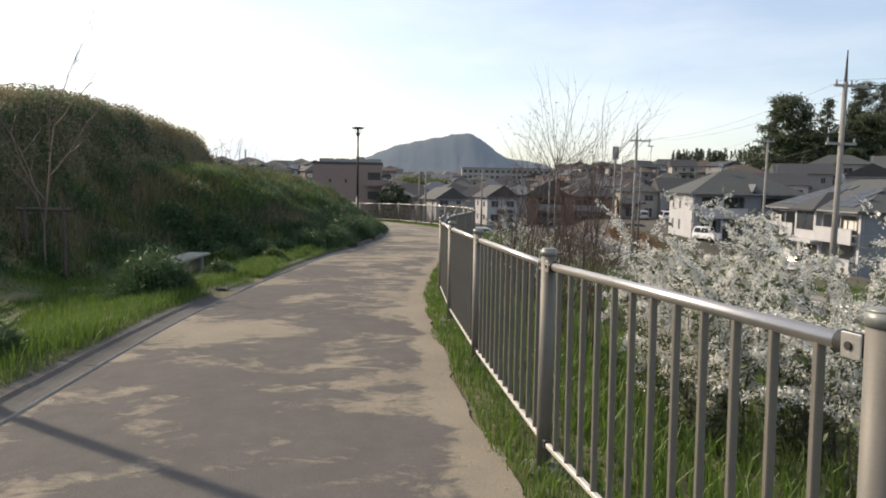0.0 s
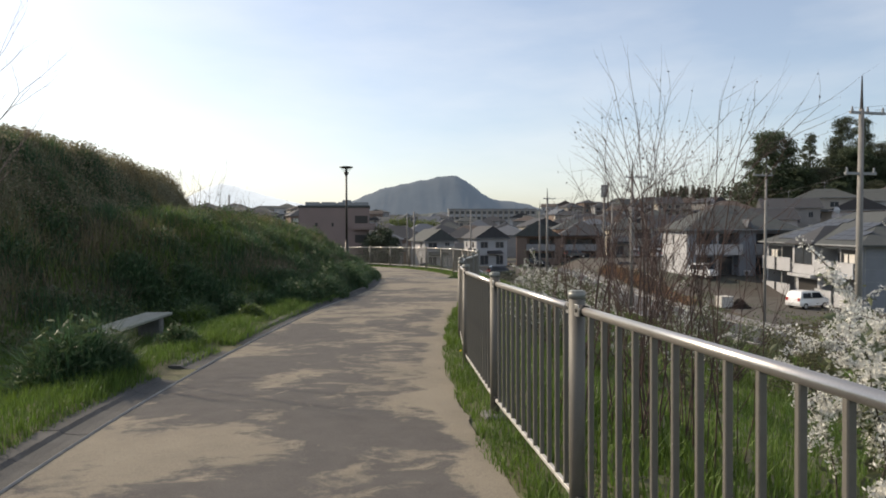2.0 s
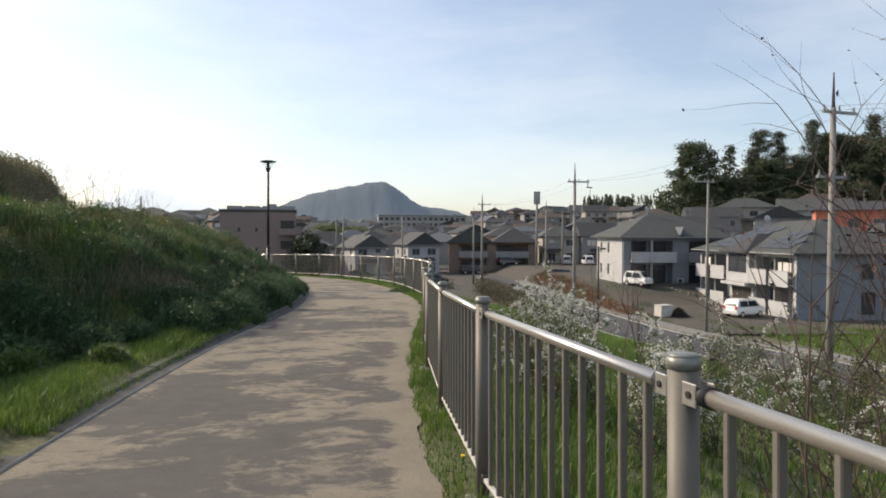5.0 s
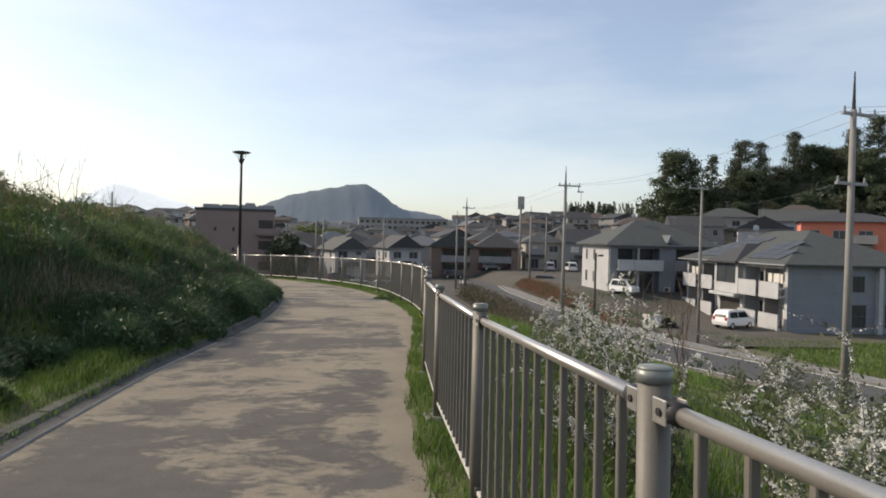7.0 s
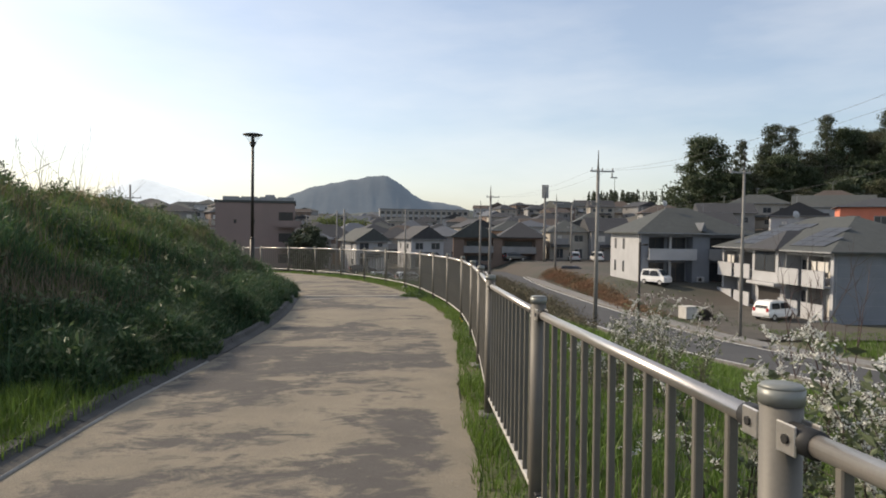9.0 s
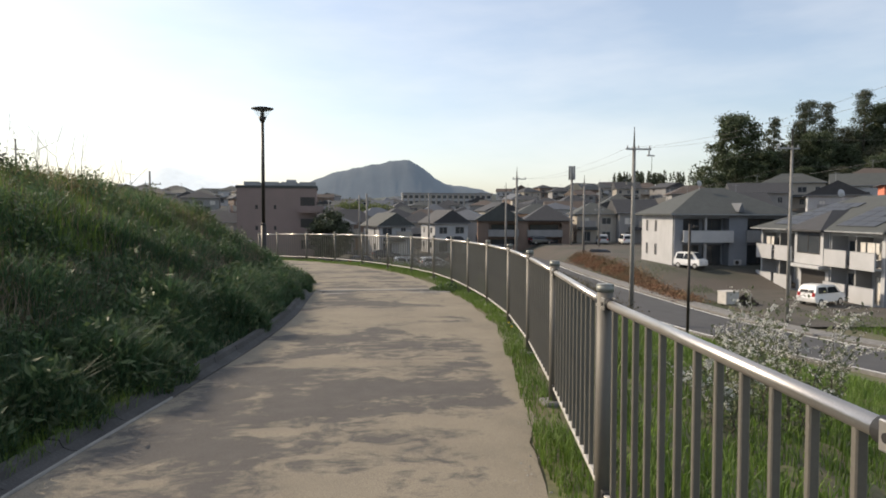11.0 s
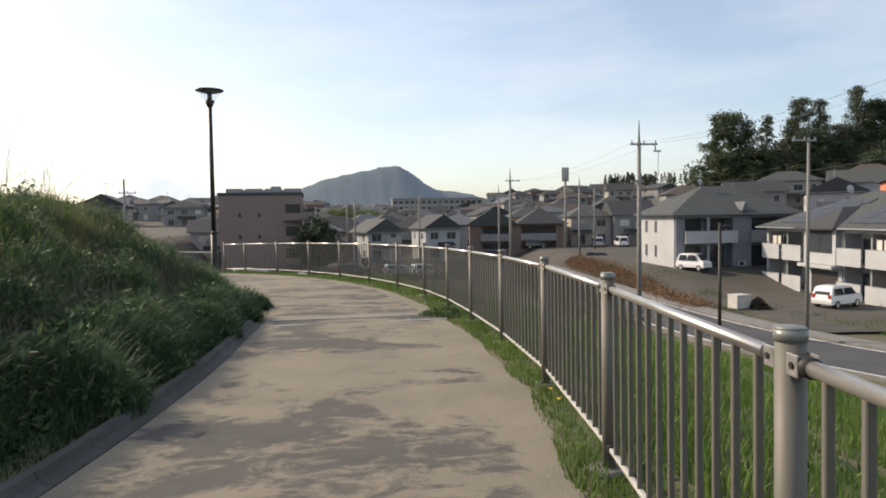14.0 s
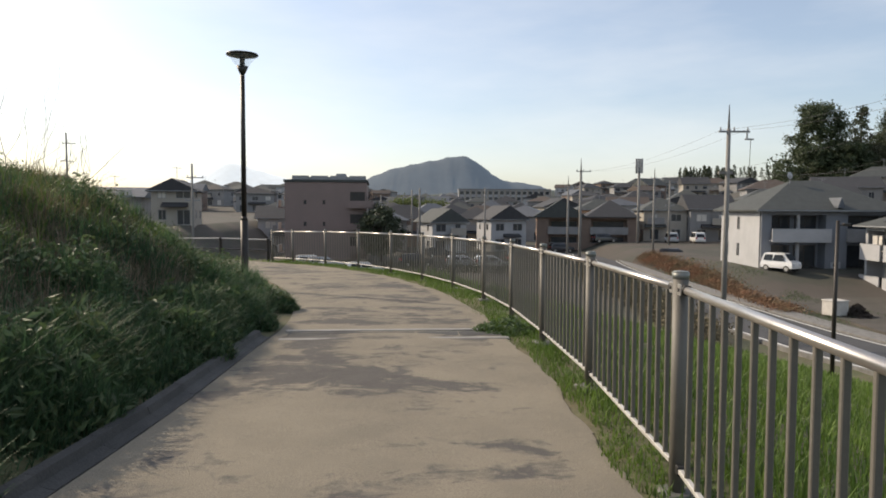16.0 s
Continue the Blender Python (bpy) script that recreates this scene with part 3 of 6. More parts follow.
def plain_house(x, y, yaw, W, D, H, wall, roof, kind="hip", rise=2.0, label="", seed=0, z=None, along_x=True, group="houses of the town"):
    """A house of the town: body, roof with overhang, gutter and windows. Its origin is the middle of its front."""
    rng = random.Random(seed)
    PLACED.append((x, y + D / 2, max(W, D) * 0.62))
    z = height_at(x, y) if z is None else z
    h = tagged(new("house"), label or f"two-storey {wall} house with {'grey' if roof in ('slate', 'blue') else roof} {kind} roof", "house", group)
    part("wall", boxed(0, 0, -1.2, W, D, H), WALL[wall], h)
    if kind == "gable":
        g = bmesh.new()
        if along_x:
            for xx in (0.0, W - 0.16):
                box(g, xx, 0.3, H, xx + 0.16, D - 0.3, H + 0.05)
                a = [g.verts.new((xx + dx, yy, zz)) for dx in (0.002, 0.158) for yy, zz in ((0, H), (D, H), (D / 2, H + rise * 0.86))]
                g.faces.new(a[:3][::-1])
                g.faces.new(a[3:])
        else:
            for yy in (0.0, D - 0.16):
                a = [g.verts.new((xx, yy + dy, zz)) for dy in (0.002, 0.158) for xx, zz in ((0, H), (W, H), (W / 2, H + rise * 0.86))]
                g.faces.new(a[:3])
                g.faces.new(a[3:][::-1])
        part("gable_wall", g, WALL[wall], h)
    part("roof", roof_mesh(0, 0, W, D, H + 0.1, rise, kind, along_x), ROOF[roof], h)
    part("gutter", boxed(-0.62, -0.66, H - 0.02, W + 0.62, -0.56, H + 0.08), GUTTER, h)
    for storey, v in enumerate((0.9, 3.55)):
        n = max(2, int(W / 3))
        for k in range(n):
            w = rng.choice((0.9, 1.5, 1.7))
            window(h, "front", W * (k + 0.5) / n - w / 2, v - (0.6 if storey == 0 and w > 1 else 0), w, 1.2 + (0.6 if storey == 0 and w > 1 else 0), W, D, curtain=rng.random() < 0.25)
        for face in ("left", "right"):
            for k in range(2):
                if rng.random() < 0.75:
                    window(h, face, D * (k + 0.5) / 2 - 0.45, v + 0.1, rng.choice((0.6, 0.9)), 1.0, W, D)
    # a lower roof over the ground floor, a balcony over it, and an aerial on the ridge
    a = rng.uniform(0.0, 0.35) * W
    b = a + rng.uniform(0.45, 0.62) * W
    skirt = bmesh.new()
    low = [skirt.verts.new(p) for p in ((a, -1.3, 2.55), (b, -1.3, 2.55), (b, -0.004, 3.05), (a, -0.004, 3.05), (a, -1.3, 2.43), (b, -1.3, 2.43), (b, -0.004, 2.5), (a, -0.004, 2.5))]
    for f in ((0, 1, 2, 3), (7, 6, 5, 4), (0, 4, 5, 1), (1, 5, 6, 2), (3, 7, 4, 0), (2, 6, 7, 3)):
        skirt.faces.new([low[k] for k in f])
    part("porch_roof", skirt, ROOF[roof], h)
    if rng.random() < 0.55:
        c = rng.uniform(0.05, 0.5) * W
        balcony(h, c, c + rng.uniform(2.4, 3.6), 3.15, 0.75, WALL[rng.choice(("white", "grey", "cream"))], h=0.95)
    if rng.random() < 0.6:
        part("aerial", tube(tube(bmesh.new(), (W / 2, D / 2, H + rise), (W / 2, D / 2, H + rise + 1.7), 0.035, sides=5), (W / 2 - 0.6, D / 2, H + rise + 1.55), (W / 2 + 0.6, D / 2, H + rise + 1.5), 0.03, sides=5), GUTTER, h)
    h.matrix_basis = pose(x, y, z, 0, 0, yaw) @ Matrix.Translation((-W / 2, 0, 0))
    return h


def balcony(parent, x0, x1, z, depth, mat, y=0.0, h=1.05):
    """A slab with a solid parapet in front of a bay."""
    b = part("balcony", boxed(x0, y - depth, z - 0.12, x1, y - 0.005, z, bevel=0.01), mat, parent)
    part("parapet", boxed(x0, y - depth - 0.09, z - 0.2, x1, y - depth + 0.03, z + h, bevel=0.012), mat, b)
    part("handrail", boxed(x0 - 0.02, y - depth - 0.1, z + h + 0.003, x1 + 0.02, y - depth + 0.05, z + h + 0.05, bevel=0.01), GUTTER, b)


def aircon(parent, x, y, z):
    a = part("air_conditioner", boxed(x, y - 0.32, z, x + 0.8, y - 0.02, z + 0.58, bevel=0.02), WALL["white"], parent, "white outdoor air conditioner unit")
    part("grille", tube(bmesh.new(), (x + 0.3, y - 0.33, z + 0.29), (x + 0.3, y - 0.315, z + 0.29), 0.22, sides=14), DARKFRAME, a)


def loggia_block(parent, W, D, H, bays, wall):
    """Body whose bays (x0, x1) are cut back by 1.4 m on the front: core, piers and lintels as parts."""
    part("wall", boxed(0, 1.4, -1.2, W, D, H), wall, parent)
    x = 0
    for a, b in bays + [(W, W)]:
        if a - x > 0.02:
            part("pier", boxed(x, 0, -1.2, a, 1.396, H), wall, parent)
        if b > a:
            part("lintel", boxed(a + 0.002, 0.02, H - 0.35, b - 0.002, 1.396, H - 0.002), wall, parent)
        x = b


def apartment_white():
    """The long white two-storey block: recessed bays with paired balconies either side of a flush middle bay."""
    W, D, H = 18.4, 12.5, 5.75
    h = tagged(new("apartment_house"), "long white apartment house with paired balconies and solar panels", "house")
    bays = [(0.35, 6.6), (11.8, 18.0)]
    loggia_block(h, W, D, H, bays, WALL["white"])
    part("roof", roof_mesh(0, 0, W, D, H + 0.12, 3.1, "hip", True, 0.7), ROOF["slate"], h, "grey slate hip roof")
    part("porch_roof", roof_mesh(7.0, -0.6, 11.4, 6.0, H + 0.1, 1.75, "hip", False, 0.5), ROOF["dark"], h, "projecting dark hip roof over the middle bay")
    for x0, x1 in ((-0.75, 6.45), (11.95, W + 0.75)):
        part("gutter", boxed(x0, -0.82, H - 0.02, x1, -0.715, H + 0.09), GUTTER, h)
    part("stair_bay", boxed(7.0, -0.5, 2.75, 11.4, -0.005, H), WALL["white"], h)
    part("canopy", boxed(6.8, -1.0, 2.42, 11.6, -0.01, 2.72, bevel=0.03), WALL["white"], h)
    window(h, "front", 7.5, 3.75, 3.4, 1.85, W, D, frame=DARKFRAME).location.y = -0.5
    # no bay is cut here: a flat dark sheet paints its shade
    part("garage_shade_sheet", boxed(7.4, -0.03, 0.0, 11.0, 0.01, 2.2), DARKFRAME, h, "flat dark sheet painted as the shade of an open ground floor bay")
    for a, b in bays:
        mid = (a + b) / 2
        part("party_wall", boxed(mid - 0.1, 0.05, 0, mid + 0.1, 1.39, H - 0.36), WALL["grey"], h)
        part("floor_slab", boxed(a + 0.004, -0.02, 2.72, b - 0.004, 1.39, 2.86), WALL["white"], h)
        for z in (0.1, 2.87):
            for x0, x1 in ((a - 0.1, mid - 0.25), (mid + 0.25, b + 0.1)):
                balcony(h, x0, x1, z + 0.13, 0.55, WALL["white"], h=1.2)
                w = window(h, "front", x0 + 0.35, z + 0.1, x1 - x0 - 0.75, 2.0, W, D, frame=FRAME, curtain=(x0 > 14 or (x0 < 1 and z < 1)))
                w.location.y = 1.4
    for x, z in ((1.1, 3.05), (4.3, 3.05), (16.2, 3.05), (15.6, 0.25)):
        aircon(h, x, 0.75, z)
    # washing on the upper balconies
    for x, w in ((0.8, 0.7), (1.7, 0.5), (15.3, 0.6), (16.1, 0.9), (17.1, 0.4)):
        part("laundry", boxed(x, 0.15, 4.1, x + w, 0.19, 4.95, bevel=0.015), CURTAIN, h, "pale washing hung on a line")
    for x0, x1 in ((0.4, 3.2), (15.1, 17.9)):
        part("drying_pole", tube(bmesh.new(), (x0, 0.17, 4.97), (x1, 0.17, 4.97), 0.018, sides=6), GUTTER, h)
    # thin skin whose darker colour paints the shade of this end
    end = part("end_wall", boxed(W + 0.004, 0.0, -1.2, W + 0.05, D, H - 0.01), WALL["shaded_white"], h, "siding of the end wall with its shade painted blue-grey")
    for v in (0.35, 1.45, 2.6, 3.7, 4.8):
        part("siding_joint", boxed(W + 0.052, 0.05, v, W + 0.062, D - 0.05, v + 0.03), GUTTER, end)
    for u, v, w, t in ((6.0, 3.6, 1.0, 1.3), (6.0, 0.5, 1.2, 1.9), (9.3, 3.5, 1.7, 1.4), (9.1, 0.5, 2.0, 1.9)):
        window(h, "right", u, v, w, t, W, D, frame=DARKFRAME).location.x = 0.05
    part("end_pier", boxed(W + 0.054, 8.1, -1.2, W + 0.5, 8.5, H - 0.02), WALL["white"], h)
    for u in (0.1, 5.4, 9.5):
        part("downpipe", tube(bmesh.new(), (W + 0.05, u + 0.1, 0), (W + 0.05, u + 0.1, H), 0.05, sides=8), GUTTER, h)
    for u in (6.7, 11.65):
        part("downpipe", tube(bmesh.new(), (u, -0.06, 0), (u, -0.06, H), 0.05, sides=8), GUTTER, h)
    # solar panels in stepped rows on the front slope
    slope = math.atan2(3.1, D / 2 + 0.7)
    for row in range(5):
        d = 1.3 + 1.0 * row
        for x0, n in ((2.4 + 0.55 * row, 3), (12.2, 3 if row < 4 else 2)):
            for k in range(n if x0 < 9 else n - row // 2):
                bm = boxed(-0.78, -0.47, 0.03, 0.78, 0.47, 0.08, bevel=0.008)
                bmesh.ops.transform(bm, matrix=pose(x0 + 0.8 + 1.62 * k, -0.7 + d * math.cos(slope), H + 0.12 + d * math.sin(slope), math.degrees(slope), 0, 0), verts=bm.verts)
                part("solar_panel", bm, SOLAR, h)
    dish = bmesh.new()
    bmesh.ops.create_cone(dish, cap_ends=True, segments=14, radius1=0.4, radius2=0.05, depth=0.15, matrix=pose(5.2, 5.0, H + 3.5, 80, 0, 100))
    tube(dish, (5.2, 5.1, H + 2.2), (5.2, 5.1, H + 3.5), 0.03, sides=6)
    part("dish", dish, WALL["white"], h, "white satellite dish")
    # the front looks towards the path
    d = Vector((38.4, 57.8, 0)) - Vector((39.8, 76.3, 0))
    h.matrix_basis = pose(39.8, 76.3, -6.15, 0, 0, math.degrees(math.atan2(d.y, d.x)))
    return h


def apartment_grey_roof():
    """The white hip-roofed block with dark loggias on its south side."""
    W, D, H = 12.6, 9.9, 5.5
    h = tagged(new("apartment_house"), "white two-storey apartment house with dark loggias and grey hip roof", "house")
    bays = [(0.9, 6.0), (8.0, 12.0)]
    # body colour holds the shade of the front; a white skin keeps the sunlit side lighter
    loggia_block(h, W, D, H, bays, WALL["shaded_white"])
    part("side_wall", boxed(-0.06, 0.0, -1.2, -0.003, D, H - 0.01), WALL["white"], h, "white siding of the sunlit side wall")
    part("roof", roof_mesh(0, 0, W, D, H + 0.12, 3.0, "hip", True, 0.75), ROOF["slate"], h, "grey slate hip roof")
    part("dormer_roof", roof_mesh(6.7, -0.75, 7.1, 2.6, H + 0.5, 0.8, "gable", False, 0.1), ROOF["blue"], h, "small pale grey gable on the roof")
    part("gutter", boxed(-0.8, -0.86, H - 0.02, W + 0.8, -0.765, H + 0.09), GUTTER, h)
    balcony(h, 0.7, 6.2, 2.75, 0.6, WALL["white"])
    balcony(h, 7.9, 12.1, 2.75, 0.1, WALL["grey"])
    for a, b in ((1.2, 3.2), (3.7, 5.7), (8.4, 11.6)):
        for z in (0.1, 2.95):
            w = window(h, "front", a, z, b - a, 2.05, W, D, frame=DARKFRAME)
            w.location.y = 1.4
    part("mullion", boxed(3.3, 0.0, 0, 3.55, 0.25, H - 0.3), WALL["white"], h)
    for u in (4.6, 7.4):
        for v in (0.9, 3.6):
            window(h, "left", D - u - 1.0, v, 0.6, 1.3, W, D).location.x = -0.06
    part("downpipe", tube(bmesh.new(), (-0.11, 0.15, 0), (-0.11, 0.15, H), 0.05, sides=8), ROOF["blue"], h)
    aircon(h, 6.5, -0.02, 0.1)
    dish = bmesh.new()
    bmesh.ops.create_cone(dish, cap_ends=True, segments=14, radius1=0.35, radius2=0.05, depth=0.14, matrix=pose(4.5, 4.2, H + 3.6, 80, 0, 20))
    tube(dish, (4.5, 4.3, H + 2.8), (4.5, 4.3, H + 3.6), 0.03, sides=6)
    part("dish", dish, WALL["white"], h, "white satellite dish")
    h.matrix_basis = pose(32.05, 79.8, -4.55, 0, 0, -3.5)
    return h


def tiled_block():
    """The mauve-brown tiled apartment block with small windows, balconies at its corners and a roof-edge rail."""
    W, D, H = 11.2, 12.0, 10.6
    h = tagged(new("apartment_block"), "mauve-brown tiled apartment block with flat roof and few small windows", "building")
    part("wall", boxed(0, 0, -1, W, D, H), WALL["tile"], h, "mauve-brown tiled walls")
    part("parapet", boxed(-0.15, -0.15, H + 0.003, W + 0.15, D + 0.15, H + 0.35, bevel=0.03), ROOF["slate"], h, "grey roof parapet")
    part("roof_screen", boxed(2.2, 0.6, H + 0.35, W - 0.6, D - 2, H + 0.75, bevel=0.02), GUTTER, h)
    part("water_tank", boxed(6.8, 3, H + 0.76, 8.2, 4.6, H + 1.35, bevel=0.05), GUTTER, h)
    for v in (4.6, 7.6):
        window(h, "front", 2.6, v, 0.3, 0.5, W, D, frame=DARKFRAME)
        window(h, "front", 5.2, v, 0.25, 0.5, W, D, frame=DARKFRAME)
    # open balconies stacked round one corner, air conditioners on the other
    for v in (1.0, 4.1, 7.2):
        # the wall stays solid; the recess is only its shade, as a dark sheet
        part("balcony_shade_sheet", boxed(W - 2.3, -0.03, v, W - 0.25, 0.02, v + 2.1), DARKFRAME, h, "flat dark sheet painted as the shade of a recess behind a balcony")
        b = part("balcony", boxed(W - 2.5, -1.1, v - 0.2, W + 1.0, -0.035, v - 0.02, bevel=0.02), WALL["tile"], h)
        part("parapet", boxed(W - 2.5, -1.16, v - 0.018, W + 1.0, -1.04, v + 0.85, bevel=0.015), WALL["tile"], b)
        part("divider", boxed(W + 0.88, -1.03, v - 0.018, W + 1.0, -0.04, v + 1.9, bevel=0.01), DARKFRAME, b)
        window(h, "right", 1.2, v, 1.4, 1.5, W, D, frame=DARKFRAME)
        window(h, "right", 8.6, v, 1.6, 1.5, W, D, frame=DARKFRAME)
        b = part("balcony", boxed(-1.0, 0.6, v - 0.2, -0.003, 3.6, v - 0.05), WALL["tile"], h)
        part("parapet", boxed(-1.1, 0.6, v - 0.048, -0.98, 3.6, v + 0.9), WALL["white"], b)
    for x0 in (1.0, 3.6, 6.2, 8.8):
        part("roof_rail", boxed(x0, 0.1, H + 0.36, x0 + 2.3, 0.16, H + 0.9), GUTTER, h)
    h.matrix_basis = pose(-19.4, 109.0, -6.0, 0, 0, 4)


def twin_house():
    """The wide brown house pair with a peach side wall and dark balconies."""
    W, D, H = 17.0, 9.0, 5.6
    h = tagged(new("apartment_house"), "wide brown two-storey apartment house with peach side wall and dark balconies", "house")
    bays = [(2.0, 7.4), (9.2, 15.4)]
    loggia_block(h, W, D, H, bays, WALL["brown"])
    part("side_wall", boxed(-0.12, 0, -1.2, -0.003, D, H), WALL["peach"], h, "peach rendered side wall")
    part("roof", roof_mesh(0, 0, 8.0, D, H + 0.1, 2.9, "gable", False, 0.6), ROOF["slate"], h)
    part("hip_roof", roof_mesh(8.8, 0, W, D, H + 0.1, 3.0, "hip", False, 0.6), ROOF["dark"], h)
    g = bmesh.new()
    g.faces.new([g.verts.new(p) for p in ((0, -0.02, H), (8.0, -0.02, H), (4.0, -0.02, H + 2.5))])
    part("gable_wall", g, WALL["brown"], h)
    for a, b in bays:
        for z in (0.1, 2.85):
            balcony(h, a - 0.1, b + 0.1, z, 0.4, WALL["grey" if z > 1 else "brown"])
            w = window(h, "front", a + 0.5, z, b - a - 1, 2.0, W, D, frame=DARKFRAME)
            w.location.y = 1.4
    for u in (1.2, 4.0, 6.8):
        for v in (0.9, 3.6):
            w = window(h, "left", u, v, 0.8, 1.2, W, D)
            w.location.x = -0.12
    h.matrix_basis = pose(19.4, 133.0, -5.9, 0, 0, -9)


def school():
    W, D, H = 49.0, 12.0, 9.5
    h = tagged(new("school_building"), "long pale three-storey building with rows of windows and columns", "building")
    part("wall", boxed(0, 0, -6, W, D, H), WALL["white"], h)
    part("parapet", boxed(-0.3, -0.6, H + 0.003, W + 0.3, D + 0.3, H + 0.6), WALL["grey"], h)
    for storey in range(3):
        for k in range(16):
            window(h, "front", 0.5 + k * 3.05, 0.9 + 3.1 * storey, 1.9, 1.6, W, D, frame=DARKFRAME)
    for k in range(17):
        part("column", boxed(-0.3 + k * 3.05, -0.5, -3, 0.5 + k * 3.05, -0.005, H), WALL["cream"], h)
    h.matrix_basis = pose(17.4, 372, 2.0, 0, 0, 0)


apartment_white()
apartment_grey_roof()
tiled_block()
twin_house()
school()
# row of single houses close to the blocks
plain_house(42.4, 134, -6, 7.5, 8, 5.4, "cream", "slate", "hip", 2.2, "cream two-storey house with grey hip roof", 11)
plain_house(49.8, 131.5, -6, 7.5, 8, 5.6, "grey", "dark", "gable", 2.6, "grey two-storey house with dark gable roof", 12, along_x=True)
plain_house(35.5, 150, -4, 9.5, 8, 5.4, "peach", "slate", "hip", 2.2, "peach two-storey house with grey hip roof", 13)
plain_house(70.5, 87, -35, 12.5, 9, 6.0, "orange", "dark", "hip", 1.3, "orange rendered house with low dark hip roof", 14, z=-1.1)
plain_house(76.5, 114, -33, 8.5, 9, 5.6, "white", "dark", "gable", 2.4, "white house with dark gable roof above the apartment house", 15, z=-1.4, along_x=False)
plain_house(58.0, 116, -8, 11, 9, 5.6, "cream", "slate", "hip", 2.4, "cream house with grey hip roof above the apartment house", 16)
plain_house(89.0, 121, -35, 13, 9, 5.8, "white", "slate", "gable", 2.4, "white house with wide grey gable roof", 17, z=0.4)
plain_house(95.0, 128, -30, 12, 9, 5.8, "grey", "brown", "hip", 2.6, "grey house with brown hip roof at the foot of the wood", 18)
plain_house(83.0, 92, -50, 11, 9, 5.8, "cream", "dark", "hip", 2.4, "cream house with dark hip roof", 19)
plain_house(80.5, 142, -20, 11, 8, 5.6, "grey", "dark", "gable", 2.2, "grey house with dark gable roof below the wooded hill", 31)
plain_house(69.5, 150, -12, 10, 8, 5.4, "white", "slate", "hip", 2.2, "white house with grey hip roof below the wooded hill", 32)
plain_house(68.0, 128, -15, 10, 8, 5.6, "white", "dark", "gable", 2.3, "white house with dark gable roof behind the apartment houses", 33)
plain_house(92.0, 148, -25, 12, 8, 5.6, "cream", "slate", "hip", 2.2, "cream house with grey roof below the wooded hill", 34)
plain_house(78.0, 165, -15, 11, 8, 5.4, "grey", "brown", "hip", 2.2, "grey house with brown roof at the foot of the wood", 35)
# houses on the upland
plain_house(-31.2, 100, 10, 5.0, 6.0, 4.4, "cream", "dark", "gable", 1.5, "cream two-storey house with dark gable roof on the upland", 21, z=-1.4, along_x=False)
plain_house(-41.0, 104, 12, 8, 8, 3.9, "grey", "blue", "gable", 1.3, "grey house with blue-grey roof on the upland", 22, z=-1.6)
plain_house(-50.5, 98, 14, 11, 8, 4.8, "brown", "brown", "gable", 1.4, "brown house with dark roof on the upland", 23, z=-1.2)
plain_house(-27.0, 142, 8, 9, 8, 5.4, "white", "slate", "hip", 2.0, "white house with grey hip roof below the upland", 24, z=-5.0)
# small houses between the tiled block and the twin house
plain_house(-6.6, 131, 6, 6.5, 7, 5.2, "grey", "blue", "hip", 1.7, "grey house with pale blue-grey roof behind the tree", 25)
plain_house(3.8, 125, 22, 6.0, 7, 5.0, "white", "slate", "gable", 2.2, "white house with grey gable roof", 26, along_x=False)
plain_house(14.2, 131, 16, 6.5, 7, 5.4, "white", "dark", "gable", 2.4, "white house with dark gable roof", 27, along_x=False)
plain_house(9.8, 148, -5, 8, 7.5, 5.3, "cream", "dark", "hip", 2.2, "cream house with dark hip roof", 28)
plain_house(-23.5, 127, 10, 8, 7, 5.2, "white", "dark", "gable", 2.0, "white house with dark gable roof below the upland", 29, z=-5.9)

rng_h = random.Random(77)
for row, yy in enumerate((142, 156, 170, 184, 199, 216, 235, 256, 280, 306, 335, 392, 425, 460)):
    n = int(0.93 * yy / (12.5 + row * 0.8))
    for k in range(n):
        xx = -0.36 * yy + (k + rng_h.uniform(0.15, 0.85)) * 0.93 * yy / n
        y2 = yy + rng_h.uniform(-5, 5)
        if xx < -20 and y2 < 215:
            continue
        if xx > 78 and 0.36 < xx / y2 and y2 < 250:
            continue
        if any(math.hypot(xx - a, y2 + 4 - b) < r + 6.5 for a, b, r in PLACED):
            continue
        kind = rng_h.choice(("hip", "gable", "hip"))
        plain_house(xx, y2, rng_h.uniform(-25, 25), rng_h.uniform(8, 12), rng_h.uniform(7, 9), rng_h.uniform(5.0, 6.2), rng_h.choice(("white", "cream", "grey", "cream", "brown", "white", "grey", "brown")),
                    rng_h.choice(("slate", "dark", "brown", "slate", "blue", "dark", "dark")), kind, rng_h.uniform(1.7, 2.8), "", 100 + k + row * 40, along_x=rng_h.random() < 0.6)


# ---- utility poles ----
POLE = material("utility_pole_concrete", (0.23, 0.22, 0.205), (0.17, 0.165, 0.155), 1.2, 0.8, bump=0.1, bscale=20, fine=0.1)
INSUL = material("grey_insulator", (0.25, 0.26, 0.27), (0.2, 0.21, 0.22), 4, 0.4)


